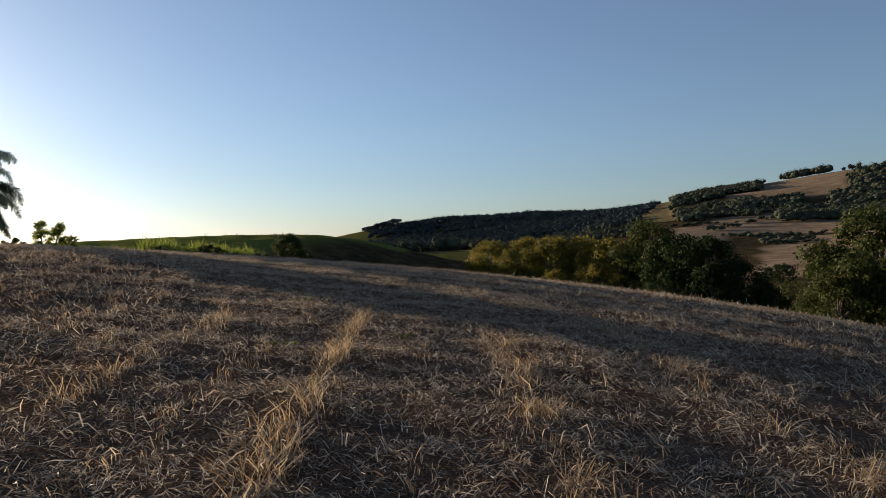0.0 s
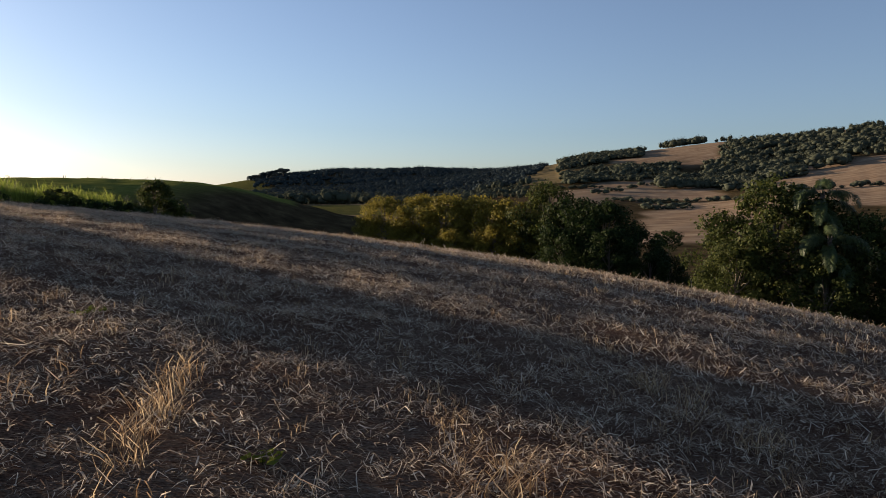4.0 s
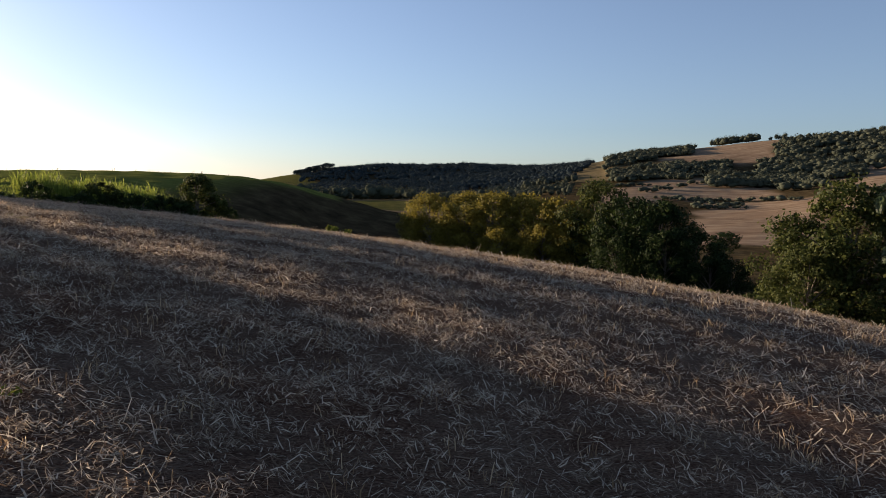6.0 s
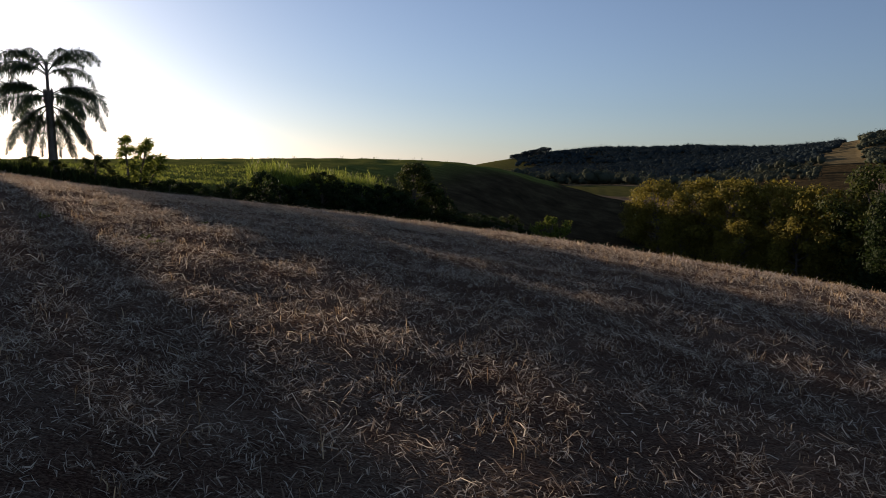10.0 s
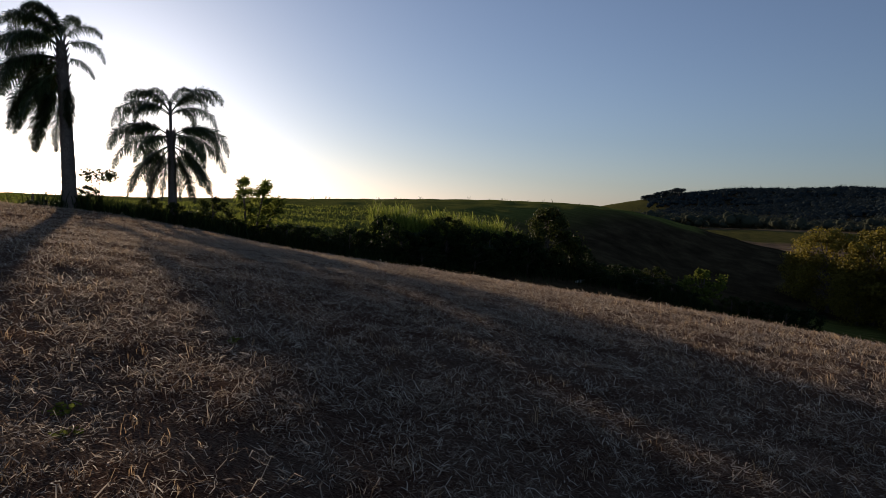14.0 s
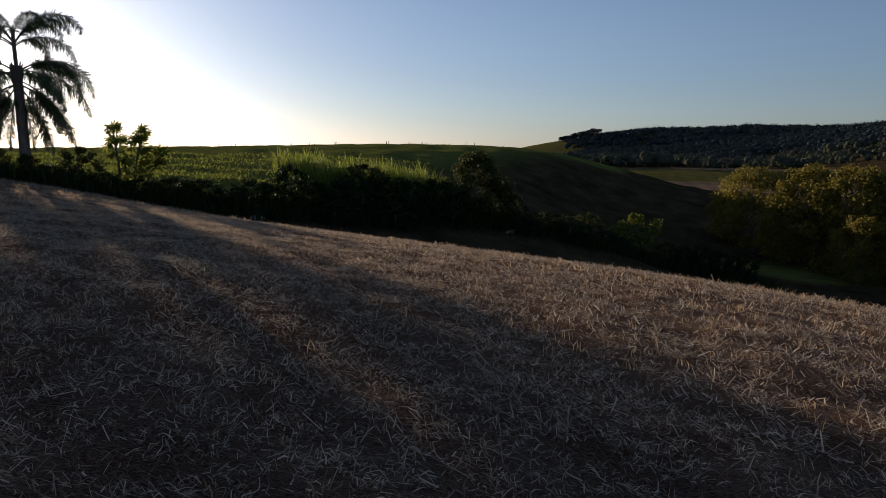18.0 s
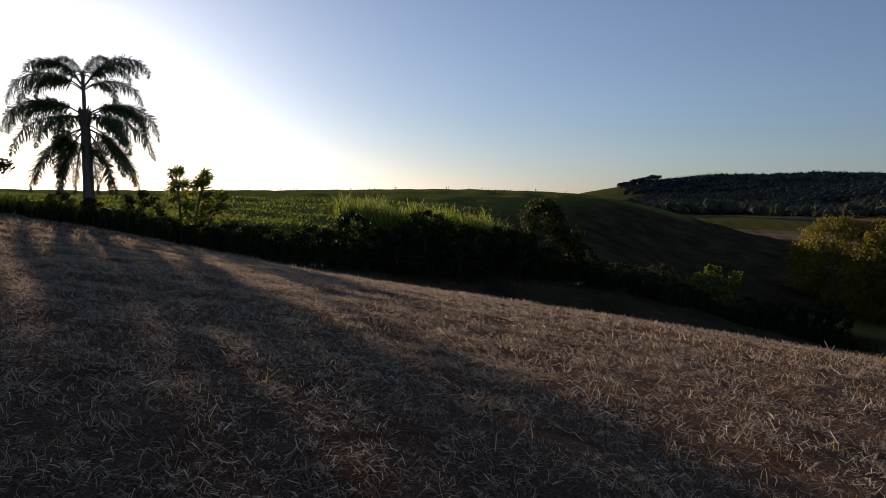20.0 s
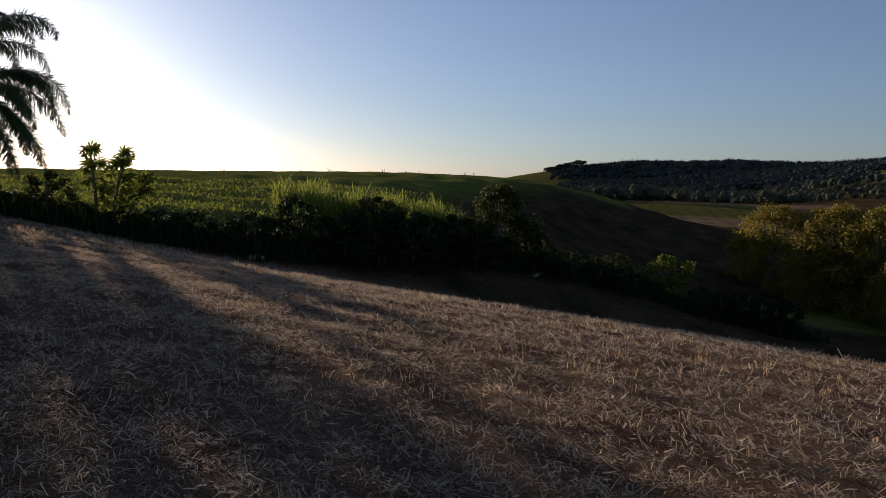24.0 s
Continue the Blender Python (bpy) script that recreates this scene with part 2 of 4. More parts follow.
# ---- ground: one sheet to the horizon ----
def cover(x, y):
    """Weights of the covers: green crop, pale stubble far off, rough dark grass that also paints the green slope's
    shaded flank.
    """
    dx, dy = x - CX, y - CY
    r = np.hypot(dx, dy)
    az = np.degrees(np.arctan2(dx, dy)) + 0.6 * wave(x, y, 60, 11)
    rj = r * (1 + 0.02 * wave(x, y, 45, 12))
    def band(a0, a1, r0, r1, soft=0.6):
        return (smooth(a0 - soft, a0 + soft, az) * (1 - smooth(a1 - soft, a1 + soft, az))
                * smooth(r0 * 0.985, r0 * 1.015, rj) * (1 - smooth(r1 * 0.985, r1 * 1.015, rj)))
    start = np.interp(az, (-60, -36, -24, -12, 0), (52, 53.5, 57, 62, 62))
    # past this edge the flank turns to brown grass with its shade painted in
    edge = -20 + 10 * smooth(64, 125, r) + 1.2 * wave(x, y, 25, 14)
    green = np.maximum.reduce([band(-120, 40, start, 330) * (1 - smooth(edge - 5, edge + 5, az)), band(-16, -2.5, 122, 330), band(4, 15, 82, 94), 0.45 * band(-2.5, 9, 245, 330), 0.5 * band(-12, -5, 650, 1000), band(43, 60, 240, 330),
                               0.35 * band(14, 19.5, 540, 900)])
    pale = np.maximum.reduce([0.6 * band(-2.5, 14, 215, 250), 0.5 * band(-2.5, 14, 320, 350), band(26, 35, 150, 362), band(21, 30.8, 372, 515), band(34.5, 60, 285, 560),
                              band(18.5, 22.5, 270, 465), band(23.2, 30.8, 598, 790), 0.4 * band(14, 19.5, 540, 900), 0.8 * band(28, 47, 690, 800)])
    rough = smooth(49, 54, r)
    return green, pale, rough


def build_ground():
    az = np.unique(np.concatenate([np.arange(-180, -66, 3.0), np.arange(-66, 52, 0.3), np.arange(52, 180, 3.0)]))
    rad = np.concatenate([np.arange(0.6, 64, 0.42), 64 * 1.02 ** np.arange(0, 140), 64 * 1.02 ** 140 * 1.12 ** np.arange(1, 14)])
    na, nr = len(az), len(rad)
    A, Rr = np.meshgrid(np.radians(az), rad)
    X, Y = CX + Rr * np.sin(A), CY + Rr * np.cos(A)
    Z = ground_z(X, Y)
    verts = np.stack([X, Y, Z], -1).reshape(-1, 3)
    centre = np.array([[CX, CY, gz(CX, CY)]])
    i = np.arange(nr - 1)[:, None] * na
    j = np.arange(na)[None, :]
    jn = (j + 1) % na
    quads = np.stack([i + j, i + jn, i + na + jn, i + na + j], -1).reshape(-1, 4)[:, ::-1]
    me = mesh_of("ground", np.concatenate([verts, centre]), quads, None, True)
    # the hub is closed by a fan of narrow triangles
    tri = mesh_of("hub", np.concatenate([verts[:na], centre]), np.stack([np.full(na, na), jn[0], j[0]], -1)[:, ::-1], None, True)
    bm = bmesh.new()
    bm.from_mesh(me)
    bm.from_mesh(tri)
    bmesh.ops.remove_doubles(bm, verts=[v for v in bm.verts if (v.co.x - CX) ** 2 + (v.co.y - CY) ** 2 < 0.5], dist=1e-4)
    bm.to_mesh(me)
    bm.free()
    bpy.data.meshes.remove(tri)
    n = len(me.vertices)
    co = np.empty(n * 3, np.float32)
    me.vertices.foreach_get("co", co)
    co = co.reshape(-1, 3).astype(float)
    g, p, q = cover(co[:, 0], co[:, 1])
    att = me.color_attributes.new("cover", "FLOAT_COLOR", "POINT")
    att.data.foreach_set("color", np.stack([g, p, q, np.ones(n)], -1).astype(np.float32).ravel())
    return me


def ground_material():
    m = bpy.data.materials.new("field_ground")
    m.use_nodes = True
    nodes, links = m.node_tree.nodes, m.node_tree.links
    bsdf = nodes["Principled BSDF"]
    bsdf.inputs["Roughness"].default_value = 1.0
    bsdf.inputs["Specular IOR Level"].default_value = 0.0
    co = nodes.new("ShaderNodeTexCoord")
    att = nodes.new("ShaderNodeAttribute")
    att.attribute_name = "cover"
    sep = nodes.new("ShaderNodeSeparateColor")
    links.new(att.outputs["Color"], sep.inputs[0])

    def noise_ramp(scale, detail, stops, stretch=None):
        n = nodes.new("ShaderNodeTexNoise")
        n.inputs["Scale"].default_value, n.inputs["Detail"].default_value = scale, detail
        n.inputs["Roughness"].default_value = 0.65
        if stretch:
            mp = nodes.new("ShaderNodeMapping")
            mp.inputs["Scale"].default_value = stretch
            mp.inputs["Rotation"].default_value = (0, 0, radians(35))
            links.new(co.outputs["Object"], mp.inputs[0])
            links.new(mp.outputs[0], n.inputs["Vector"])
        else:
            links.new(co.outputs["Object"], n.inputs["Vector"])
        rp = nodes.new("ShaderNodeValToRGB")
        e = rp.color_ramp.elements
        e[0].position, e[0].color = stops[0][0], (*stops[0][1], 1)
        e[1].position, e[1].color = stops[-1][0], (*stops[-1][1], 1)
        for pos, c in stops[1:-1]:
            e.new(pos).color = (*c, 1)
        links.new(n.outputs["Fac"], rp.inputs[0])
        return rp.outputs[0], n.outputs["Fac"]

    def math_node(kind, a, b, clamp=False):
        m_ = nodes.new("ShaderNodeMath")
        m_.operation, m_.use_clamp = kind, clamp
        for slot, q in enumerate((a, b)):
            if isinstance(q, (int, float)):
                m_.inputs[slot].default_value = q
            else:
                links.new(q, m_.inputs[slot])
        return m_.outputs[0]

    def fibres(turn, across, along, seed):
        """Fine chaff lying one way: long thin flecks, 0 to 1."""
        mp = nodes.new("ShaderNodeMapping")
        mp.inputs["Rotation"].default_value = (0, 0, radians(turn))
        mp.inputs["Location"].default_value = (seed * 3.1, seed * 1.7, 0)
        mp.inputs["Scale"].default_value = (along, across, along)
        links.new(co.outputs["Object"], mp.inputs[0])
        n = nodes.new("ShaderNodeTexNoise")
        n.inputs["Scale"].default_value, n.inputs["Detail"].default_value, n.inputs["Distortion"].default_value = 1.0, 2.0, 0.6
        links.new(mp.outputs[0], n.inputs["Vector"])
        return math_node("MULTIPLY", math_node("SUBTRACT", n.outputs["Fac"], 0.50), 5.0, True)

    chaff = fibres(8, 90, 9, 1)
    for turn, across, along, seed in ((52, 105, 10, 2), (98, 80, 8, 3), (143, 95, 11, 4), (75, 40, 5, 5)):
        chaff = math_node("MAXIMUM", chaff, fibres(turn, across, along, seed))
    earth, soil_h = noise_ramp(38, 10, [(0.34, (0.022, 0.013, 0.009)), (0.49, (0.075, 0.041, 0.027)), (0.63, (0.20, 0.13, 0.086))], (1, 2.2, 1))
    mat_, mat_h = noise_ramp(55, 6, [(0.3, (0.125, 0.094, 0.066)), (0.5, (0.235, 0.185, 0.132)), (0.68, (0.43, 0.355, 0.262))])
    bare, bare_h = noise_ramp(1.1, 6, [(0.38, (0.08, 0.08, 0.08)), (0.62, (0.6, 0.6, 0.6))])
    amount = math_node("MULTIPLY", chaff, bare)
    green, green_h = noise_ramp(0.35, 10, [(0.3, (0.074, 0.086, 0.020)), (0.52, (0.13, 0.138, 0.034)), (0.7, (0.21, 0.205, 0.054))], (1, 4, 1))
    pale, pale_h = noise_ramp(0.05, 9, [(0.3, (0.135, 0.092, 0.060)), (0.5, (0.225, 0.160, 0.104)), (0.7, (0.33, 0.262, 0.172))], (1, 5, 1))
    # rough: dry brown grass, dark enough to hold the flank's shade too
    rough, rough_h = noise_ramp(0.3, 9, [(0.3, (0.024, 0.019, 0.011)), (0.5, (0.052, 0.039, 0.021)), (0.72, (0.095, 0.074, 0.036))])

    def blend(a, b, f):
        mx = nodes.new("ShaderNodeMix")
        mx.data_type = "RGBA"
        links.new(f, mx.inputs[0])
        links.new(a, mx.inputs[6])
        links.new(b, mx.inputs[7])
        return mx.outputs[2]

    soil = blend(earth, mat_, amount)
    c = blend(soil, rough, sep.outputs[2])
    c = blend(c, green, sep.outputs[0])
    c = blend(c, pale, sep.outputs[1])
    links.new(c, bsdf.inputs["Base Color"])
    b = nodes.new("ShaderNodeBump")
    b.inputs["Strength"].default_value, b.inputs["Distance"].default_value = 0.9, 0.03
    clods = nodes.new("ShaderNodeTexNoise")
    clods.inputs["Scale"].default_value, clods.inputs["Detail"].default_value, clods.inputs["Roughness"].default_value = 7.0, 5.0, 0.6
    links.new(co.outputs["Object"], clods.inputs["Vector"])
    lumps = math_node("MULTIPLY", clods.outputs["Fac"], 1.2)
    links.new(math_node("ADD", math_node("ADD", soil_h, lumps), math_node("MULTIPLY", amount, 0.10)), b.inputs["Height"])
    links.new(b.outputs[0], bsdf.inputs["Normal"])
    return m


GROUND = build_ground()
GROUND.materials.append(ground_material())
tagged(new("ground", GROUND), "harvested straw field falling to a wooded valley, green and brown hills beyond", "ground", kind="structure")


# ---- plants: shapes shared by many ----
def unit(v):
    return v / np.maximum(np.linalg.norm(v, axis=-1, keepdims=True), 1e-9)


def leaf_quads(centres, normals, length, width, rng, droop=0.0, loose=0.55):
    """Kite-shaped leaves, one quad each, at the centres, facing roughly along the normals."""
    n = len(centres)
    nrm = unit(normals + rng.normal(0, loose, (n, 3)))
    t = unit(np.cross(nrm, rng.normal(0, 1, (n, 3))))
    t[:, 2] -= droop
    t = unit(t)
    s = np.cross(nrm, t)
    L = (length * rng.uniform(0.6, 1.3, n))[:, None]
    W = (width * rng.uniform(0.6, 1.3, n))[:, None]
    p0, p2 = centres - t * L * 0.5, centres + t * L * 0.5
    p1, p3 = centres + s * W * 0.5 + t * L * 0.05, centres - s * W * 0.5 + t * L * 0.05
    v = np.stack([p0, p1, p2, p3], 1).reshape(-1, 3)
    f = np.arange(4 * n).reshape(n, 4)
    return v, f


def tube(points, radii, sides=7):
    """A bent, tapering tube as vertices and quads."""
    pts = np.asarray(points, float)
    n = len(pts)
    tan = unit(np.gradient(pts, axis=0))
    ref = np.where(np.abs(tan[:, 2:3]) > 0.9, [[1.0, 0, 0]], [[0, 0, 1.0]])
    a = unit(np.cross(tan, ref))
    b = np.cross(tan, a)
    ang = np.linspace(0, 2 * math.pi, sides, endpoint=False)
    ring = a[:, None] * np.cos(ang)[None, :, None] + b[:, None] * np.sin(ang)[None, :, None]
    v = (pts[:, None] + ring * np.asarray(radii)[:, None, None]).reshape(-1, 3)
    i = np.arange(n - 1)[:, None] * sides
    j = np.arange(sides)[None]
    jn = (j + 1) % sides
    f = np.stack([i + j, i + jn, i + sides + jn, i + sides + j], -1).reshape(-1, 4)
    return v, f


def joined(pieces):
    vs, fs, k = [], [], 0
    for v, f in pieces:
        vs.append(v)
        fs.append(f + k)
        k += len(v)
    return np.concatenate(vs), np.concatenate(fs)


def tree_meshes(seed, height, spread, leaf, leaves, mat, trunk_share=0.25, clumps=26, droop=0.1, base_low=0.15, top_flat=1.0):
    """Trunk with limbs, and a crown of leaf clumps, for a tree of that height, with its foot at the origin."""
    rng = np.random.default_rng(seed)
    fork = height * trunk_share
    pieces = []
    lean = rng.normal(0, 0.03, 2) * height
    spine = np.array([[0, 0, -0.4], [lean[0] * 0.2, lean[1] * 0.2, fork * 0.5], [lean[0] * 0.5, lean[1] * 0.5, fork],
                      [lean[0] * 0.9, lean[1] * 0.9, height * 0.62], [lean[0], lean[1], height * 0.86]])
    r0 = 0.018 * height + 0.05
    pieces.append(tube(spine, [r0 * 1.25, r0, r0 * 0.8, r0 * 0.45, r0 * 0.12], 8))
    cs, rs = [], []
    for k in range(clumps):
        u = (k + 0.5) / clumps
        z = height * (base_low + (0.95 - base_low) * u ** 0.8)
        env = spread * math.sqrt(max(0.05, 1 - (2 * (u ** top_flat) - 0.85) ** 2 * 0.75))
        ang = k * 2.399 + rng.uniform(-0.5, 0.5)
        d = env * (rng.uniform(0.35, 1.0) ** 0.7)
        c = np.array([lean[0] * u + d * math.cos(ang), lean[1] * u + d * math.sin(ang), z])
        cs.append(c)
        rs.append(spread * rng.uniform(0.26, 0.46) * (1.05 - 0.35 * u))
        if k % 2 == 0:
            start = spine[2] + (spine[3] - spine[2]) * min(1, u * 0.9)
            midp = (start + c) / 2 + np.array([0, 0, 0.04 * height])
            pieces.append(tube(np.array([start, midp, c]), [r0 * 0.38, r0 * 0.22, r0 * 0.06], 5))
    per = max(20, leaves // clumps)
    cen, nor = [], []
    for c, r in zip(cs, rs):
        d = unit(rng.normal(0, 1, (per, 3)))
        rad = r * rng.uniform(0.45, 1.05, per)[:, None]
        squash = np.array([1.0, 1.0, 0.75])
        bump_ = 1 + 0.25 * np.sin(d[:, :1] * 7 + c[0]) * np.cos(d[:, 1:2] * 6 + c[1])
        cen.append(c + d * rad * squash * bump_)
        nor.append(d + np.array([0, 0, 0.35]))
    v, f = leaf_quads(np.concatenate(cen), np.concatenate(nor), leaf, leaf * 0.62, rng, droop)
    tv, tf = joined(pieces)
    return mesh_of("trunk", tv, tf, BARK, True), mesh_of("crown", v, f, mat)


def plant_tree(name, label, category, meshes, x, y, turn=0.0, scale=1.0, group="", sink=0.0):
    ob = thing(name, label, category, (x, y, gz(x, y) - sink), turn, scale, group)
    part("trunk", meshes[0], ob)
    part("crown", meshes[1], ob)
    return ob


# ---- trees of the valley ----
GOLD = [tree_meshes(20 + k, 10.0, 4.2, 0.33, 9600, LEAF_GOLD, 0.18, 42, 0.2, 0.06) for k in range(3)]
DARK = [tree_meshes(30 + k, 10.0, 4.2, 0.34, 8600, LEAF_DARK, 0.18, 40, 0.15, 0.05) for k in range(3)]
MID = [tree_meshes(40 + k, 12.0, 4.2, 0.32, 9000, LEAF_MID, 0.22, 36, 0.35, 0.08) for k in range(2)]
for k, (x, y, h) in enumerate(((4.6, 112.5, 5.6), (7.2, 109.5, 9.6), (11, 106, 10.6), (14.5, 102.5, 11), (18.5, 100, 10.8), (22.5, 96.5, 10.6),
                               (9.5, 104.5, 6.5), (15, 97, 6.5), (20, 93.5, 7.5), (24, 93, 9.0), (27.5, 95, 9.5))):
    plant_tree("golden_tree", "broad leafy tree turning golden green, at the foot of the field", "tree", GOLD[k % 3], x, y, k * 77, h / 10, "golden trees")
plant_tree("tall_tree", "taller golden-green tree rising out of the grove", "tree", MID[0], 26, 90.6, 40, 1.08)
for k, (x, y, h) in enumerate(((27.3, 85, 11), (30, 82, 11), (33, 79, 8.2), (35, 75.5, 5.4), (29, 78, 8), (32, 74.5, 6),
                               (25, 82, 7.5), (35.5, 70, 4.4))):
    plant_tree("shaded_tree", "dense green tree of the valley, its shade put into near-black leaves", "tree", DARK[k % 3], x, y, k * 63, h / 10, "shaded valley trees")
for k, (x, y, h) in enumerate(((32.6, 59.0, 8.8), (34.4, 62.5, 11.0), (35.8, 60.2, 14.2), (38.3, 58.5, 13.2), (41.5, 56, 11.4), (45, 53, 12.0), (48.5, 55, 12.0),
                               (52, 51, 12.0), (37, 54.5, 8.5), (42, 50.5, 8.0), (47, 47.5, 8.5), (56, 47, 12))):
    plant_tree("valley_tree", "tall dark green tree with drooping foliage below the field", "tree", MID[k % 2], x, y, k * 51, h / 12, "valley trees")
ROUND = tree_meshes(55, 8.0, 3.4, 0.4, 3200, LEAF_DARK, 0.42, 24, 0.0, 0.42, 1.4)
plant_tree("round_tree", "dark umbrella-shaped tree standing alone in the valley field", "tree", ROUND, 54.3, 115.6, 0, 0.66)


# ---- palms ----
def frond_mesh(seed, rise, length, droop, power, leaflets=230):
    """A feather-shaped palm frond that leaves the origin along +x, rising by so many degrees and arching over."""
    rng = np.random.default_rng(seed)
    n = 16
    u = np.linspace(0, 1, n)
    ang = np.radians(rise - droop * u ** power)
    step = length / (n - 1)
    px = np.concatenate([[0], np.cumsum(np.cos(ang[:-1]) * step)])
    pz = np.concatenate([[0], np.cumsum(np.sin(ang[:-1]) * step)])
    side = 0.10 * length * np.sin(u * 2.2 + seed) * u
    spine = np.stack([px, side, pz], -1)
    rv, rf = tube(spine, 0.045 * (1 - 0.85 * u) + 0.004, 5)
    vs, fs, k = [rv], [rf], len(rv)
    for sgn in (-1, 1):
        uu = np.linspace(0.19, 0.995, leaflets) + rng.normal(0, 0.004, leaflets)
        uu = np.clip(uu, 0, 1)
        base = np.stack([np.interp(uu, u, spine[:, a]) for a in range(3)], -1)
        an = np.interp(uu, u, ang)
        tan = np.stack([np.cos(an), np.zeros_like(an), np.sin(an)], -1)
        up = np.stack([-np.sin(an), np.zeros_like(an), np.cos(an)], -1)
        lift = rng.normal(0.05, 0.55, leaflets)[:, None]
        d = unit(np.array([0, sgn, 0]) * 0.9 + tan * 0.55 + up * lift)
        ll = (0.205 * length * np.sin(np.clip(uu * 0.85 + 0.12, 0, 1) * math.pi) ** 0.7 * rng.uniform(0.75, 1.15, leaflets))[:, None]
        sag = np.array([0, 0, -1.0])
        mid = base + d * ll * 0.5 + sag * ll * 0.10
        tip = base + d * ll * 0.80 + sag * ll * 0.40
        wv = unit(np.cross(d, up)) * 0.021
        pts = np.stack([base - wv * 0.6, base + wv * 0.6, mid + wv, mid - wv, tip + wv * 0.25, tip - wv * 0.25], 1)
        m = leaflets
        o = k + np.arange(m)[:, None] * 6
        fs += [np.concatenate([o + 0, o + 1, o + 2, o + 3], 1), np.concatenate([o + 3, o + 2, o + 4, o + 5], 1)]
        vs.append(pts.reshape(-1, 3))
        k += 6 * m
    return mesh_of("frond", np.concatenate(vs), np.concatenate(fs), LEAF_PALM)


FRONDS = {key: frond_mesh(60 + i, *key) for i, key in enumerate(((80, 4.6, 175, 2.2), (57, 4.8, 150, 1.9), (36, 4.8, 138, 1.35), (10, 4.5, 100, 1.2), (-25, 4.2, 62, 1.1), (-54, 3.8, 34, 1.0), (-74, 3.4, 14, 1.0)))}


def palm(label, x, y, trunk_h, lean, plan, spread, thick, rooted, shaft=0.93, group="palms at the field's edge", reach=1.0):
    """plan: rows of (frond kind, azimuth in degrees clockwise from +y, size, metres below the top); spread: metres of stem over which the fronds sit."""
    ob = thing("palm_tree", label, "palm tree", (x, y, gz(x, y)), 0, 1, group)
    n = 46
    t = np.linspace(0, 1, n)
    spine = np.stack([lean[0] * t ** 1.3, lean[1] * t ** 1.3, -0.4 + (trunk_h + 0.4) * t], -1)
    rad = thick * (1.0 - 0.32 * t + rooted * np.exp(-t * 14)) * (1 + 0.05 * (np.arange(n) % 2))
    rad = rad * (1 - (0.25 if shaft > 0.9 else 0.55) * np.clip((t - shaft) * 14, 0, 1))
    v, f = tube(spine, rad, 14)
    part("trunk", mesh_of("trunk", v, f, PALM_BARK, True), ob)
    # old leaf bases under the crown
    rng = np.random.default_rng(int(trunk_h * 10))
    pieces = []
    for k in range(34):
        a = k * 2.4
        z = trunk_h * (0.99 if shaft > 0.9 else 0.74) - (spread + 0.4 if shaft > 0.9 else 0.8) * k / 34
        s = np.array([lean[0] * (z / trunk_h), lean[1] * (z / trunk_h), z])
        d = np.array([math.cos(a), math.sin(a), 0])
        w = thick * 0.68
        pieces.append(tube(np.array([s + d * w * 0.7, s + d * w * 1.2 + [0, 0, 0.24], s + d * w * 1.6 + [0, 0, 0.46]]), [0.08, 0.055, 0.015], 5))
    v, f = joined(pieces)
    part("leaf_sheath", mesh_of("leaf_sheath", v, f, PALM_BARK, True), ob, "dry old leaf sheath under the crown")
    for k, az, sc, *low in plan:
        fr = part("frond", FRONDS[KINDS[k]], ob)
        drop = low[0] if low else spread * (0, 0.06, 0.16, 0.4, 0.65, 0.85, 1.0)[k]
        q = 1 - drop / trunk_h
        fr.matrix_basis = pose(lean[0] * q, lean[1] * q, trunk_h - drop, rng.uniform(-10, 10), 0, 90 - az) @ Matrix.Diagonal((sc * reach, sc * reach, sc * reach, 1))
    return ob


KINDS = list(FRONDS)
SHORT_PLAN = [(2, 226, 0.98, 0.75), (2, 240, 0.85, 0.85), (1, 250, 0.74, 0.65), (1, 232, 0.8, 0.70), (1, 46, 0.95, 0.70), (1, 62, 0.8, 0.75), (1, 30, 0.7, 0.75), (2, 54, 0.82, 0.85), (2, 200, 0.7, 0.75), (2, 10, 0.6, 0.75), (0, 235, 0.6, 0.60), (0, 70, 0.6, 0.60),
              (2, 224, 1.06, 2.15), (2, 238, 1.0, 2.15), (2, 205, 0.85, 2.15), (2, 44, 1.04, 2.15), (2, 30, 0.95, 2.25), (2, 62, 0.85, 2.15), (3, 285, 0.8, 2.15), (3, 100, 0.8, 2.15), (3, 190, 0.85, 2.25), (3, 10, 0.85, 2.25), (3, 232, 1.04, 2.25), (3, 46, 1.04, 2.25),
              (4, 228, 1.1, 2.70), (4, 214, 1.0, 2.70), (4, 48, 1.08, 2.70), (4, 34, 1.0, 2.70), (4, 265, 0.85, 2.70), (4, 80, 0.85, 2.70), (4, 44, 0.85, 2.50),
              (5, 222, 1.08, 2.75), (5, 240, 1.0, 2.75), (5, 40, 1.08, 2.75), (5, 60, 1.0, 2.75), (6, 228, 1.05, 2.80), (6, 50, 1.05, 2.80)]
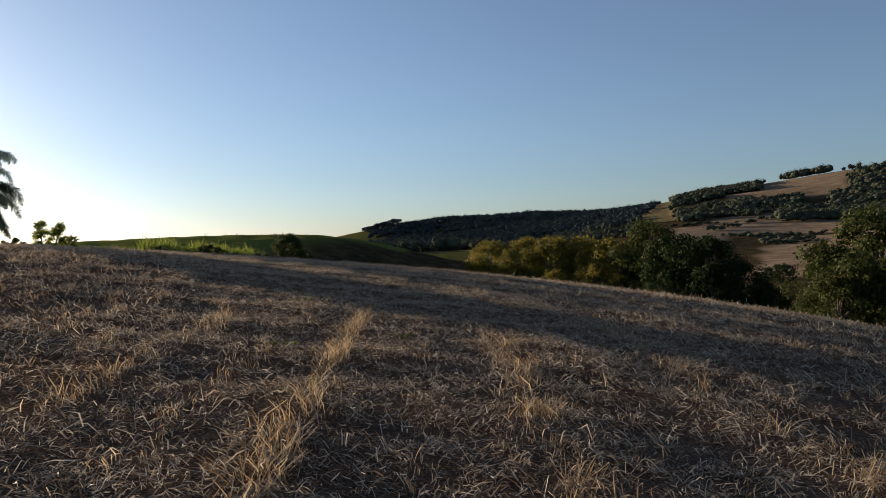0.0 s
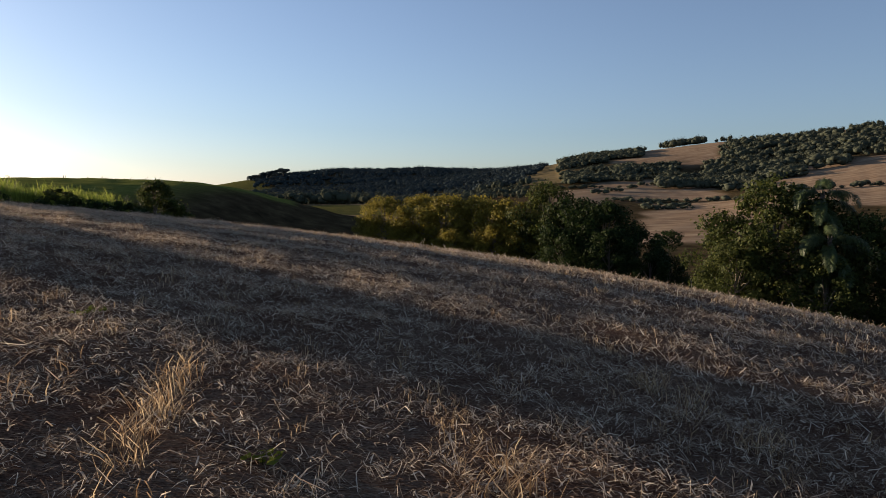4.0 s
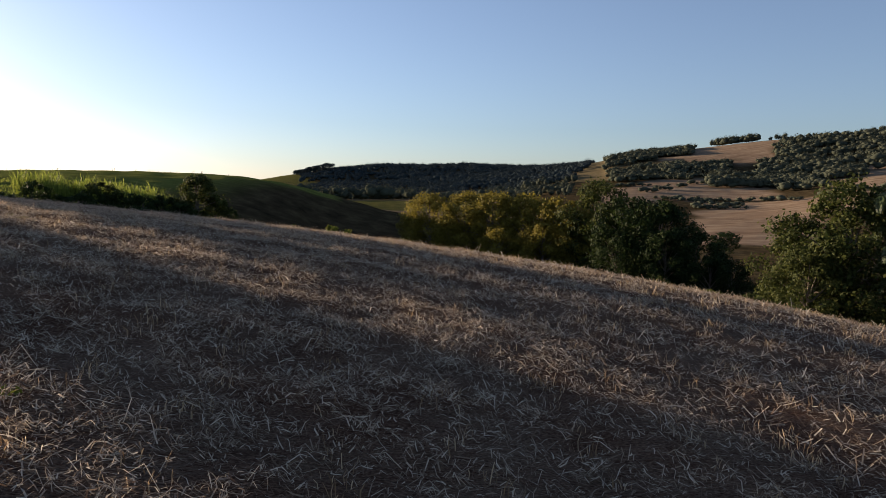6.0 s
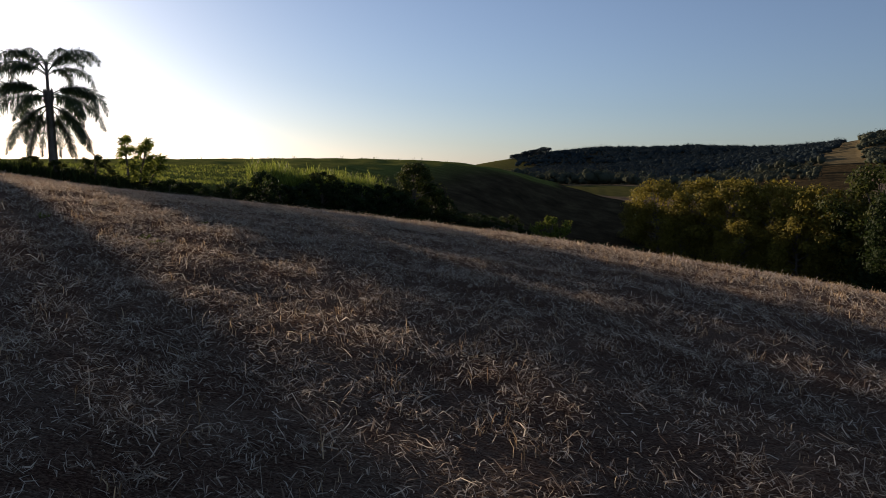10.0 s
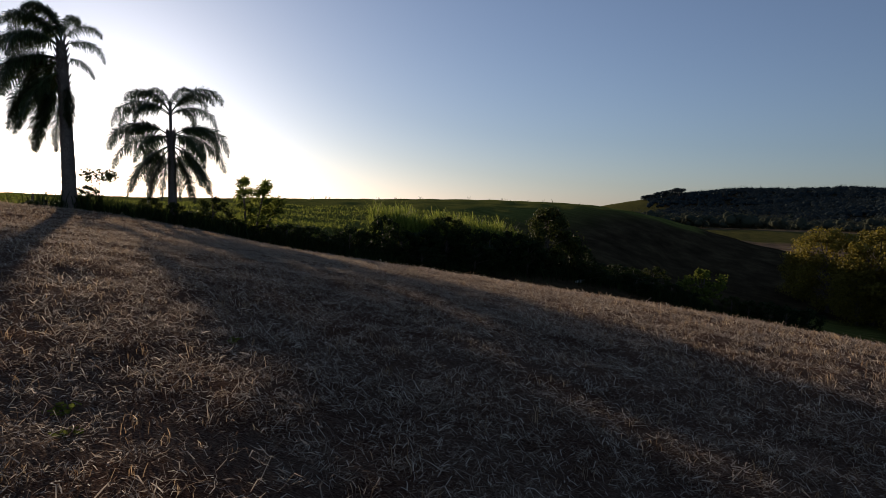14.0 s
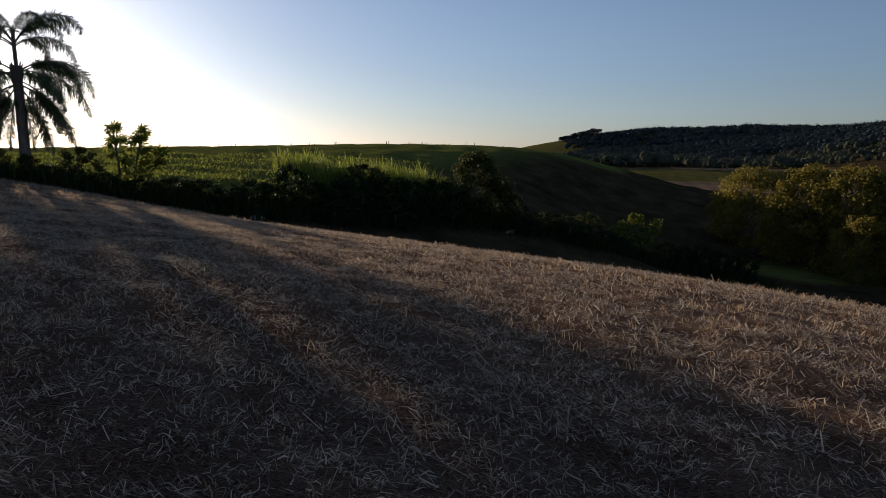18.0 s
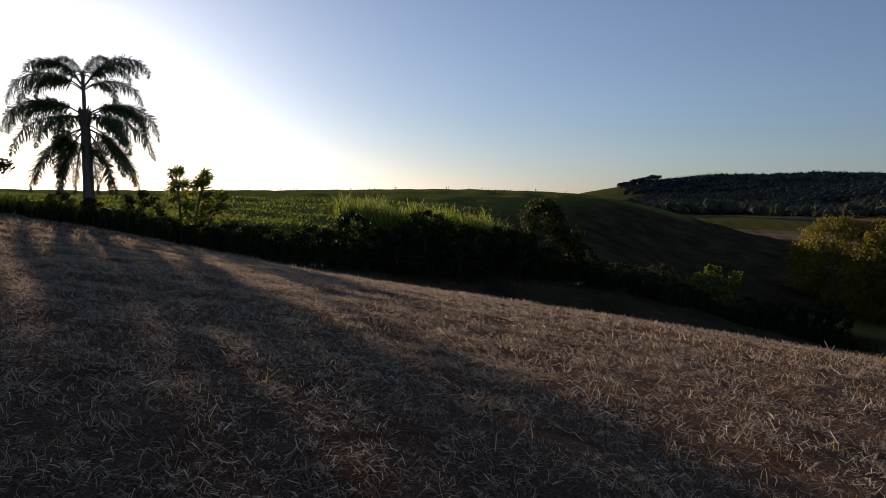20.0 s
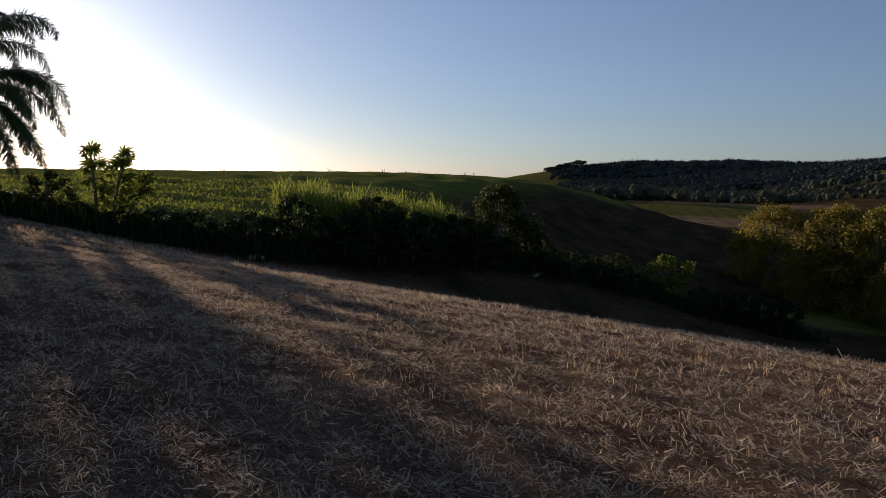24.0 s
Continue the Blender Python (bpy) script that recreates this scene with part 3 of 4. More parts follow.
TALL_PLAN = [(0, 228, 0.8), (0, 330, 0.65), (0, 210, 0.75), (0, 250, 0.75), (1, 222, 0.85), (1, 245, 0.8), (1, 50, 0.6), (1, 290, 0.7), (1, 200, 0.8),
             (2, 215, 0.95), (2, 238, 0.95), (2, 262, 0.9), (2, 190, 0.85), (2, 54, 0.62), (3, 220, 1.05), (3, 240, 1.05), (3, 200, 0.95), (3, 275, 0.9), (3, 62, 0.5), (3, 255, 1.0), (3, 300, 0.8),
             (4, 215, 1.1), (4, 238, 1.15), (4, 258, 1.05), (4, 185, 0.9), (4, 282, 0.9), (4, 228, 1.05, 1.2), (5, 228, 1.15), (5, 248, 1.15), (5, 205, 1.0), (5, 55, 0.5),
             (6, 232, 1.1), (6, 48, 0.9, 1.9), (6, 72, 0.75, 2.2)]
palm("shorter palm with a round crown of arching feathery fronds", -36.12, 53.76, 7.8, (-0.15, -0.13), SHORT_PLAN, 1.0, 0.29, 0.35, 0.67, reach=0.95)
palm("tall palm with a ragged one-sided crown of hanging fronds", -38.5, 48.2, 9.6, (-0.32, -0.28), TALL_PLAN, 2.6, 0.40, 0.2)
VALLEY_PLAN = [(k, az, sc) for k, az, sc in ((1, 30, 0.7), (1, 210, 0.7), (2, 80, 0.75), (2, 260, 0.8), (2, 150, 0.75), (2, 330, 0.7), (3, 45, 0.8), (3, 225, 0.85), (3, 120, 0.8), (3, 300, 0.75),
                                             (4, 10, 0.85), (4, 100, 0.85), (4, 190, 0.9), (4, 280, 0.85), (5, 60, 0.9), (5, 150, 0.9), (5, 240, 0.9), (6, 200, 0.9))]
palm("slender valley palm with long drooping fronds among the trees", 38.2, 57.2, 1.9 - gz(38.2, 57.2), (0.3, -0.2), VALLEY_PLAN, 1.4, 0.17, 0.2, group="palms in the valley")
palm("smaller valley palm with drooping fronds under the tall trees", 37.4, 54.6, -1.6 - gz(37.4, 54.6), (0.2, 0.1), VALLEY_PLAN, 1.2, 0.15, 0.2, group="palms in the valley")


# ---- papaya plants ----
def papaya_leaf():
    vs, fs = [], []
    stalk, sf = tube(np.array([[0, 0, 0], [0.28, 0, 0.10], [0.55, 0, 0.08]]), [0.012, 0.01, 0.008], 4)
    vs.append(stalk)
    fs.append(sf)
    k = len(stalk)
    hub = np.array([0.55, 0, 0.08])
    for j in range(9):
        a = radians(-150 + j * 37.5)
        L = 0.46 + 0.10 * math.cos(a)
        d, s = np.array([math.cos(a), math.sin(a), -0.7]), np.array([-math.sin(a), math.cos(a), 0])
        vs.append(np.array([hub, hub + d * L * 0.55 + s * 0.08, hub + d * L, hub + d * L * 0.55 - s * 0.08]))
        fs.append(np.arange(k, k + 4)[None])
        k += 4
    return mesh_of("leaf", np.concatenate(vs), np.concatenate(fs), LEAF_BRIGHT)


PAPAYA_LEAF = papaya_leaf()


def papaya(x, y, h, lean, seed, label):
    ob = thing("papaya_plant", label, "papaya plant", (x, y, gz(x, y)), 0, 1, "papaya plants")
    rng = np.random.default_rng(seed)
    lx, ly = lean
    v, f = tube(np.array([[0, 0, -0.2], [lx * 0.3, ly * 0.3, h * 0.5], [lx * 0.75, ly * 0.75, h * 0.8], [lx, ly, h * 0.94]]), [0.085, 0.07, 0.055, 0.035], 9)
    part("stem", mesh_of("stem", v, f, BARK, True), ob)
    for k in range(38):
        u = (k / 38) ** 1.35
        leaf = part("leaf", PAPAYA_LEAF, ob)
        q = 0.95 - 0.6 * u + rng.uniform(-0.04, 0.04)
        s = rng.uniform(0.65, 1.0) * (0.8 + 0.35 * math.sin(u * 3.0))
        leaf.matrix_basis = pose(lx * q * q, ly * q * q, h * q, rng.uniform(-55, 55), -70 + 95 * u + rng.uniform(-35, 35), k * 137.5 + rng.uniform(-30, 30)) @ Matrix.Diagonal((s, s, s, 1))
    return ob


papaya(-32.1, 55.9, 3.7, (-0.2, -0.15), 1, "slender papaya plant with a tuft of lobed leaves, above the hedge")
papaya(-31.7, 56.3, 3.6, (0.45, 0.45), 2, "leaning papaya plant with broad lobed leaves beside its twin")
papaya(-31.3, 56.6, 2.7, (0.75, 0.75), 3, "smaller papaya plant leaning out of the hedge")

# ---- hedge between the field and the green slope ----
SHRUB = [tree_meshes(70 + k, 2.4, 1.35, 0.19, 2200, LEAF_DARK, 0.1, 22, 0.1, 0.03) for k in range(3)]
SHRUB_MID = [tree_meshes(75 + k, 2.6, 1.2, 0.20, 1900, LEAF_MID, 0.12, 20, 0.1, 0.05) for k in range(2)]
SHRUB_BRIGHT = tree_meshes(79, 2.6, 1.25, 0.24, 1300, LEAF_BRIGHT, 0.15, 18, 0.1, 0.1)
BIG_SHRUB = tree_meshes(81, 4.6, 2.0, 0.20, 9000, LEAF_MID, 0.12, 40, 0.2, 0.03)
for k, (x, y, h, w) in enumerate(((-32.9, 55.5, 1.7, 1.1), (-31.6, 56.2, 1.6, 1.1), (-30.2, 57.7, 2.1, 1.0), (-29.3, 58.8, 2.1, 1.1), (-28.4, 59.8, 1.7, 1.1), (-27.4, 60.9, 2.9, 0.9),
                                  (-26.6, 61.8, 2.1, 1.0), (-25.8, 62.7, 3.3, 0.9), (-24.7, 63.8, 2.3, 1.1), (-23.6, 65.1, 2.5, 1.1), (-22.4, 66.4, 2.7, 1.1), (-21.2, 67.8, 2.9, 1.1),
                                  (-20, 69, 2.7, 1.1), (-18.8, 70.3, 2.9, 1.1), (-15.3, 74.4, 3.4, 1.0), (-14.3, 75.5, 2.6, 1.0), (-12, 78, 2.4, 1.0), (-10.7, 79.4, 2.6, 1.0),
                                  (-7.9, 82.3, 2.1, 1.0), (-6.7, 83.3, 1.9, 1.0), (-37.2, 51.2, 1.3, 0.9), (-34.9, 54.1, 1.6, 1.0), (-39.8, 47.7, 0.7, 1.0), (-20.2, 66.6, 2.2, 1.3), (-17.3, 70, 2.6, 1.3),
                                  (-23, 63.4, 1.6, 1.2), (-13.4, 74.3, 2.2, 1.3), (-10.2, 77.5, 2.2, 1.3))):
    ob = plant_tree("hedge_shrub", "dense leafy hedge shrub, leaf colour darkened to carry the hedge's shade", "shrub", SHRUB[k % 3], x, y, k * 47, 1.0, "hedge shrubs")
    ob.scale = (w, w, (0.95 if -27 < x < -14 else 0.7) * h / 2.4)
for k, (x, y, h) in enumerate(((-33.9, 54.9, 2.7), (-36.8, 52.6, 1.9), (-38.2, 49.2, 1.9), (-22.9, 67.4, 3.9), (-9.2, 81.2, 3.0), (-2.9, 83.9, 2.4), (-35.5, 53.2, 1.8))):
    plant_tree("green_shrub", "loose green shrub standing above the hedge", "shrub", SHRUB_MID[k % 2], x, y, k * 80, 0.85 * h / 2.6, "green shrubs")
plant_tree("yellow_green_bush", "bright yellow-green bush catching the low sun", "bush", SHRUB_BRIGHT, -5.4, 85.2, 20, 1.45)
plant_tree("brow_bush", "round green bush just below the brow of the field", "bush", SHRUB_MID[0], 18.7, 53.9, 15, 0.8)
plant_tree("brow_bush", "loose light green bush just below the brow of the field", "bush", SHRUB_BRIGHT, 21.6, 52.6, 50, 0.75)
plant_tree("brow_bush", "green bush beside the valley trees below the brow", "bush", SHRUB_MID[1], 24.4, 52.4, 110, 0.95)
plant_tree("large_bush", "large rounded bush at the end of the cane", "bush", BIG_SHRUB, -16.6, 73.0, 10, 1.08)
for k, (x, y, h) in enumerate(((-1.6, 83.6, 2.0), (-0.2, 83.7, 2.3), (1.3, 83.8, 2.4), (2.8, 83.9, 2.6))):
    plant_tree("clipped_shrub", "low flat-topped dark shrub below the field", "shrub", SHRUB[k % 3], x, y, 30 * k, h / 2.4, "flat-topped shrubs")


def sapling(x, y, h):
    ob = thing("sapling", "thin young tree with a sparse flat top of leaves", "sapling", (x, y, gz(x, y)))
    rng = np.random.default_rng(91)
    pieces, cen = [], []
    top = np.array([0.1, 0, h * 0.72])
    pieces.append(tube(np.array([[0, 0, -0.2], [0.08, 0, h * 0.4], top]), [0.03, 0.025, 0.018], 6))
    for k in range(9):
        a = k * 2.4
        tip = top + np.array([math.cos(a) * 0.75, math.sin(a) * 0.75, h * 0.2 + 0.12 * math.sin(3 * a)])
        pieces.append(tube(np.array([top, (top + tip) / 2 + [0, 0, 0.05], tip]), [0.014, 0.01, 0.005], 4))
        cen.append(tip + rng.normal(0, 0.17, (44, 3)))
    v, f = joined(pieces)
    part("stem", mesh_of("stem", v, f, BARK, True), ob)
    cen = np.concatenate(cen)
    v, f = leaf_quads(cen, np.tile([0, 0, 1.0], (len(cen), 1)), 0.24, 0.14, rng, 0.2)
    part("foliage", mesh_of("foliage", v, f, LEAF_MID), ob)


sapling(-38.0, 49.7, 2.45)


# ---- strips, blades and straw: many thin pieces in one mesh ----
def strips(base, way, up, length, width, bend, rng, two=True):
    """Thin strips: from base along way, rising by up and bending over. Arrays of n rows."""
    n = len(base)
    L, W, Bn = length[:, None], width[:, None], bend[:, None]
    d = unit(way)
    s = unit(np.cross(d, np.array([0, 0, 1.0])) + rng.normal(0, 0.25, (n, 3)))
    tipz = np.array([0, 0, 1.0])
    mid = base + d * L * 0.5 + tipz * up[:, None] * 0.6
    tip = base + d * L + tipz * up[:, None] + np.cross(d, tipz) * Bn
    if two:
        v = np.stack([base - s * W * 0.5, base + s * W * 0.5, mid + s * W * 0.5, mid - s * W * 0.5, tip + s * W * 0.3, tip - s * W * 0.3], 1).reshape(-1, 3)
        o = np.arange(n)[:, None] * 6
        f = np.concatenate([np.concatenate([o, o + 1, o + 2, o + 3], 1), np.concatenate([o + 3, o + 2, o + 4, o + 5], 1)])
    else:
        v = np.stack([base - s * W * 0.5, base + s * W * 0.5, tip + s * W * 0.4, tip - s * W * 0.4], 1).reshape(-1, 3)
        o = np.arange(n)[:, None] * 4
        f = np.concatenate([o, o + 1, o + 2, o + 3], 1)
    return v, f


def stuff(name, v, f, mat, label, category, soft_shade=False):
    return tagged(new(name, mesh_of(name, v, f, mat, soft_shade)), label, category, kind="stuff")


def spiky_plant(x, y, h, seed):
    ob = thing("spiky_plant", "low spiky plant with upright narrow leaves beside the palm", "plant", (x, y, gz(x, y)), seed * 40, 1, "spiky plants by the palms")
    rng = np.random.default_rng(seed)
    v, f = tube(np.array([[0, 0, -0.1], [0, 0.01, h * 0.2], [0.02, 0, h * 0.42]]), [0.05, 0.045, 0.02], 6)
    part("stem", mesh_of("stem", v, f, BARK, True), ob)
    n = 46
    a, q = rng.uniform(0, 6.283, n), rng.uniform(0, 1, n)
    base = np.stack([0 * a, 0 * a, h * (0.08 + 0.34 * q)], -1)
    way = np.stack([np.cos(a), np.sin(a), 0 * a], -1)
    v, f = strips(base, way, h * rng.uniform(0.15, 0.62, n), h * rng.uniform(0.2, 0.5, n), rng.uniform(0.035, 0.06, n), rng.normal(0, 0.05, n), rng, True)
    part("foliage", mesh_of("foliage", v, f, LEAF_MID), ob)


spiky_plant(-38.25, 49.0, 1.5, 7)
spiky_plant(-37.3, 51.0, 1.1, 8)
spiky_plant(-35.0, 54.4, 1.5, 9)


WAY = np.array([(0.0, -1.0), (-0.2, 9.0), (-1.3, 14.0), (-3.5, 20.0), (-5.5, 25.0), (-9.5, 30.0), (-16.0, 38.0), (-20.0, 43.0)])


def off_way(x, y):
    """Distance from the trodden way across the field."""
    best = np.full(x.shape, 1e9)
    for a, b in zip(WAY[:-1], WAY[1:]):
        ab = b - a
        t = np.clip(((x - a[0]) * ab[0] + (y - a[1]) * ab[1]) / (ab @ ab), 0, 1)
        best = np.minimum(best, np.hypot(x - a[0] - t * ab[0], y - a[1] - t * ab[1]))
    return best


def scatter(n, near, far, rng, box=(-48, 34, -4, 60)):
    """n places in the field, between near and far metres from the way."""
    xs, ys, got = [], [], 0
    while got < n:
        x, y = rng.uniform(box[0], box[1], n * 3), rng.uniform(box[2], box[3], n * 3)
        d = off_way(x, y)
        ok = (d >= near) & (d < far) & (np.hypot(x - CX, y - CY) < 49.5)
        xs.append(x[ok]), ys.append(y[ok])
        got += int(ok.sum())
    return np.concatenate(xs)[:n], np.concatenate(ys)[:n]


def litter(n, near, far, lo, hi, wide, seed, kinked, rise=0.30, thick=0.06, tuft=1, spread=0.05):
    """Broken straw in loose tufts of so many pieces; kinked pieces are bent in the middle and end in a point."""
    rng = np.random.default_rng(seed)
    x, y = scatter(n // tuft, near, far, rng, (-28, 16, -4, 54) if far < 8 else (-48, 34, -6, 60))
    clump = 0.75 * wave(x, y, 0.42, 21) + 0.6 * wave(x, y, 1.1, 23) + 0.45 * wave(x, y, 3.4, 22)
    keep = clump > rng.uniform(-1.6, 0.75, len(x))
    x, y, clump = x[keep], y[keep], clump[keep]
    lift = np.repeat(rng.uniform(0.2, 1.3, len(x)) ** 1.5, tuft)
    mound = np.repeat(0.035 * np.clip(clump, 0, 1.6), tuft)
    x, y = np.repeat(x, tuft), np.repeat(y, tuft)
    n = len(x)
    if tuft > 1:
        x, y = x + rng.normal(0, spread, n), y + rng.normal(0, spread, n)
    z = ground_z(x, y) + lift * thick * rng.uniform(0.0, 1.0, n) + mound * rng.uniform(0.3, 1.0, n)
    a = rng.uniform(0, 6.283, n)
    way = np.stack([np.cos(a), np.sin(a), np.zeros(n)], -1)
    length = rng.uniform(lo, hi, n) * rng.uniform(0.5, 1.1, n)
    slope = ground_z(x + way[:, 0] * 0.2, y + way[:, 1] * 0.2) - ground_z(x, y)
    up = slope * length / 0.2 + np.abs(rng.normal(0.15, rise, n)) * length
    W = ((0.5 + 1.2 * rng.uniform(0, 1, n) ** 2.0) * wide)[:, None] * 0.5
    base = np.stack([x, y, z], -1)
    if not kinked:
        return strips(base, way, up, length, W[:, 0] * 2, rng.normal(0, 0.25, n) * length, rng, False)
    s = unit(np.cross(way, np.array([0, 0, 1.0])) + rng.normal(0, 0.5, (n, 3)))
    L = length[:, None]
    kink = rng.normal(0, 0.35, (n, 1)) * L
    mid = base + way * L * 0.5 + s * kink * 0.6
    mid[:, 2] += up * 0.5 + np.abs(rng.normal(0, 0.16, n)) * length
    tip = base + way * L - s * kink * rng.uniform(-0.6, 0.8, (n, 1))
    tip[:, 2] += up
    v = np.stack([base - s * W, base + s * W, mid + s * W, mid - s * W, tip], 1).reshape(-1, 3)
    o = np.arange(n)[:, None] * 5
    f = np.concatenate([np.concatenate([o, o + 1, o + 2], 1), np.concatenate([o, o + 2, o + 3], 1), np.concatenate([o + 3, o + 2, o + 4], 1)])
    return v, f


v, f = litter(560000, 0, 3.8, 0.045, 0.13, 0.0062, 101, True, 0.28, 0.05, 10, 0.055)
stuff("straw_litter", v, f, STRAW, "short broken curling dry straw matted over the harvested field", "straw")
v, f = litter(30000, 0, 6.0, 0.12, 0.30, 0.0050, 104, True, 0.22, 0.08)
stuff("long_straw", v, f, STRAW, "longer bent straws lying loose on the chaff", "straw")
v, f = litter(430000, 3.8, 9.0, 0.04, 0.12, 0.0095, 105, False, 0.42, 0.06, 10, 0.06)
stuff("straw_litter_side", v, f, STRAW, "broken dry straw matted beside the trodden way", "straw")
v, f = litter(280000, 9.0, 19.0, 0.05, 0.15, 0.015, 102, False, 0.5, 0.07, 8, 0.09)
stuff("straw_litter_outer", v, f, STRAW, "dry straw lying over the outer harvested field", "straw")
v, f = litter(80000, 19.0, 50.0, 0.09, 0.26, 0.026, 103, False, 0.45, 0.1, 5, 0.16)
stuff("straw_litter_edge", v, f, STRAW, "dry straw lying along the edge of the field", "straw")


def stubble(n, near, far, stalks, seed, tall, wide, rows):
    rng = np.random.default_rng(seed)
    x, y = scatter(n, near, far, rng, (-28, 16, -4, 54) if far < 8 else (-48, 34, -6, 60))
    if rows:
        # drilled rows, 0.85 m apart, along the way
        u = x + 0.045 * y
        target = np.round(u / 0.85) * 0.85 + rng.normal(0, 0.07, len(x))
        w = 1 - smooth(10, 22, y)
        x = x + (target - u) * w
    x, y = np.repeat(x, stalks) + rng.normal(0, 0.06, n * stalks), np.repeat(y, stalks) + rng.normal(0, 0.06, n * stalks)
    m = n * stalks
    big = np.repeat(rng.uniform(0.4, 1.0, n) ** 1.5 + 0.25, stalks)
    a = rng.uniform(0, 6.283, m)
    h = tall * big * rng.uniform(0.5, 1.1, m)
    way = np.stack([np.cos(a), np.sin(a), np.zeros(m)], -1)
    return strips(np.stack([x, y, ground_z(x, y) - 0.01], -1), way, h, h * rng.uniform(0.05, 0.6, m), np.full(m, wide) * rng.uniform(0.7, 1.4, m), rng.normal(0, 0.2, m) * h, rng, True)


v, f = stubble(4200, 0, 7.0, 6, 111, 0.11, 0.006, True)
stuff("standing_stubble", v, f, STUBBLE, "pale broken stalks standing in rough rows among the straw", "stubble")


def tuft_mesh(seed):
    """A clump of broken stalks, about 0.25 m high."""
    rng = np.random.default_rng(seed)
    m = 24
    x, y = rng.normal(0, 0.07, m), rng.normal(0, 0.11, m)
    a, h = rng.uniform(0, 6.283, m), 0.23 * rng.uniform(0.2, 1.1, m)
    v, f = strips(np.stack([x, y, 0 * x - 0.02], -1), np.stack([np.cos(a), np.sin(a), 0 * a], -1), h, h * rng.uniform(0.1, 1.3, m),
                  rng.uniform(0.004, 0.010, m), rng.normal(0, 0.2, m) * h, rng, True)
    return mesh_of("stubble_tuft", v, f, STUBBLE)


TUFTS = [tuft_mesh(500 + k) for k in range(8)]
rng = np.random.default_rng(115)
ROWS = (0,) * 6 + (1,) * 6 + (-1,) * 4 + (2,) * 5 + (-2, -3, 3)      # the rows beside the way kept most of their stalks
for k in range(297):
    row = ROWS[k % len(ROWS)]
    y = rng.uniform(0.5, 10.8 if row in (0, 1) else 11.5)
    x = -0.87 + 1.73 * row - (0.045 - 0.02 * row) * y + rng.normal(0, 0.06 if row == 0 else 0.11)
    s = (0.55 if row == 0 else 0.4) + 0.6 * rng.uniform(0, 1) ** 1.5
    ob = new("stubble_tuft", TUFTS[k % 8])
    ob.matrix_world = pose(x, y, gz(x, y), 0, 0, rng.uniform(-25, 25)) @ Matrix.Diagonal((s, s, s, 1))
    tagged(ob, "golden clump of broken stalks still standing among the straw", "stubble", "stubble tufts in rows")
v, f = stubble(5600, 7.0, 19.0, 6, 112, 0.13, 0.011, True)
stuff("standing_stubble_outer", v, f, STUBBLE, "pale broken stalks standing in the outer field", "stubble")
v, f = stubble(8000, 19.0, 50.0, 6, 113, 0.22, 0.018, False)
stuff("standing_stubble_edge", v, f, STUBBLE, "tawny stalks fringing the brow of the field", "stubble")


# ---- cane, grass and crop ----
def cane_patch():
    rng = np.random.default_rng(121)
    n = 2400
    t, o = rng.uniform(0, 1, n), rng.uniform(1.4, 7.5, n)
    x = -25.5 + 8.2 * t - 0.72 * o
    y = 64.4 + 9.2 * t + 0.69 * o
    keep = wave(x, y, 4.0, 31) > -0.35
    x, y = x[keep], y[keep]
    n = len(x)
    z = ground_z(x, y)
    tall = rng.uniform(1.7, 3.0, n) * (0.92 - 0.2 * wave(x, y, 3, 32))
    k = 7
    X, Y, Z, H = (np.repeat(q, k) for q in (x, y, z, tall))
    m = n * k
    a = rng.uniform(0, 6.283, m)
    way = np.stack([np.cos(a), np.sin(a), np.zeros(m)], -1)
    start = Z + H * rng.uniform(0.05, 0.72, m)
    L = rng.uniform(0.3, 0.8, m)
    up = rng.uniform(0.35, 1.15, m)
    return strips(np.stack([X, Y, start], -1), way, up, L * 0.8, rng.uniform(0.03, 0.055, m), rng.normal(0, 0.1, m), rng, True)


v, f = cane_patch()
stuff("cane_patch", v, f, CANE, "tall bright green cane standing behind the hedge", "cane")


def grass(n, seed, x, y, lo, hi, wide):
    rng = np.random.default_rng(seed)
    a = rng.uniform(0, 6.283, n)
    h = rng.uniform(lo, hi, n)
    way = np.stack([np.cos(a), np.sin(a), np.zeros(n)], -1)
    return strips(np.stack([x, y, ground_z(x, y) - 0.03], -1), way, h, h * rng.uniform(0.2, 0.7, n), np.full(n, wide), rng.normal(0, 0.1, n), rng, True)


def along_hedge(n, seed, spread):
    rng = np.random.default_rng(seed)
    line = np.array([(-39.4, 48.3), (-38.5, 49.2), (-36, 53), (-31.3, 56), (-26, 62), (-21, 67.5), (-15.8, 73.5), (-9, 81), (-5, 83.5), (4, 83.5)])
    seg = np.linalg.norm(np.diff(line, axis=0), axis=1)
    s = rng.uniform(0, seg.sum(), n)
    cum = np.concatenate([[0], np.cumsum(seg)])
    return np.interp(s, cum, line[:, 0]) + rng.normal(0, spread, n), np.interp(s, cum, line[:, 1]) + rng.normal(0, spread, n)


x, y = along_hedge(18000, 131, 1.1)
v, f = grass(len(x), 132, x, y, 0.3, 1.1, 0.05)
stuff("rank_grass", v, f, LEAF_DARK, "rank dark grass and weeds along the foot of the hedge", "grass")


def crop():
    rng = np.random.default_rng(141)
    n = 21000
    az, r = rng.uniform(-64, -8, n), 53 + 45 * rng.uniform(0, 1, n) ** 1.2
    x, y = CX + r * np.sin(np.radians(az)), CY + r * np.cos(np.radians(az))
    keep = cover(x, y)[0] > rng.uniform(0.2, 0.9, n)
    x, y = x[keep], y[keep]
    v, f = grass(len(x), 142, x, y, 0.08, 0.26, 0.10)
    return v, f


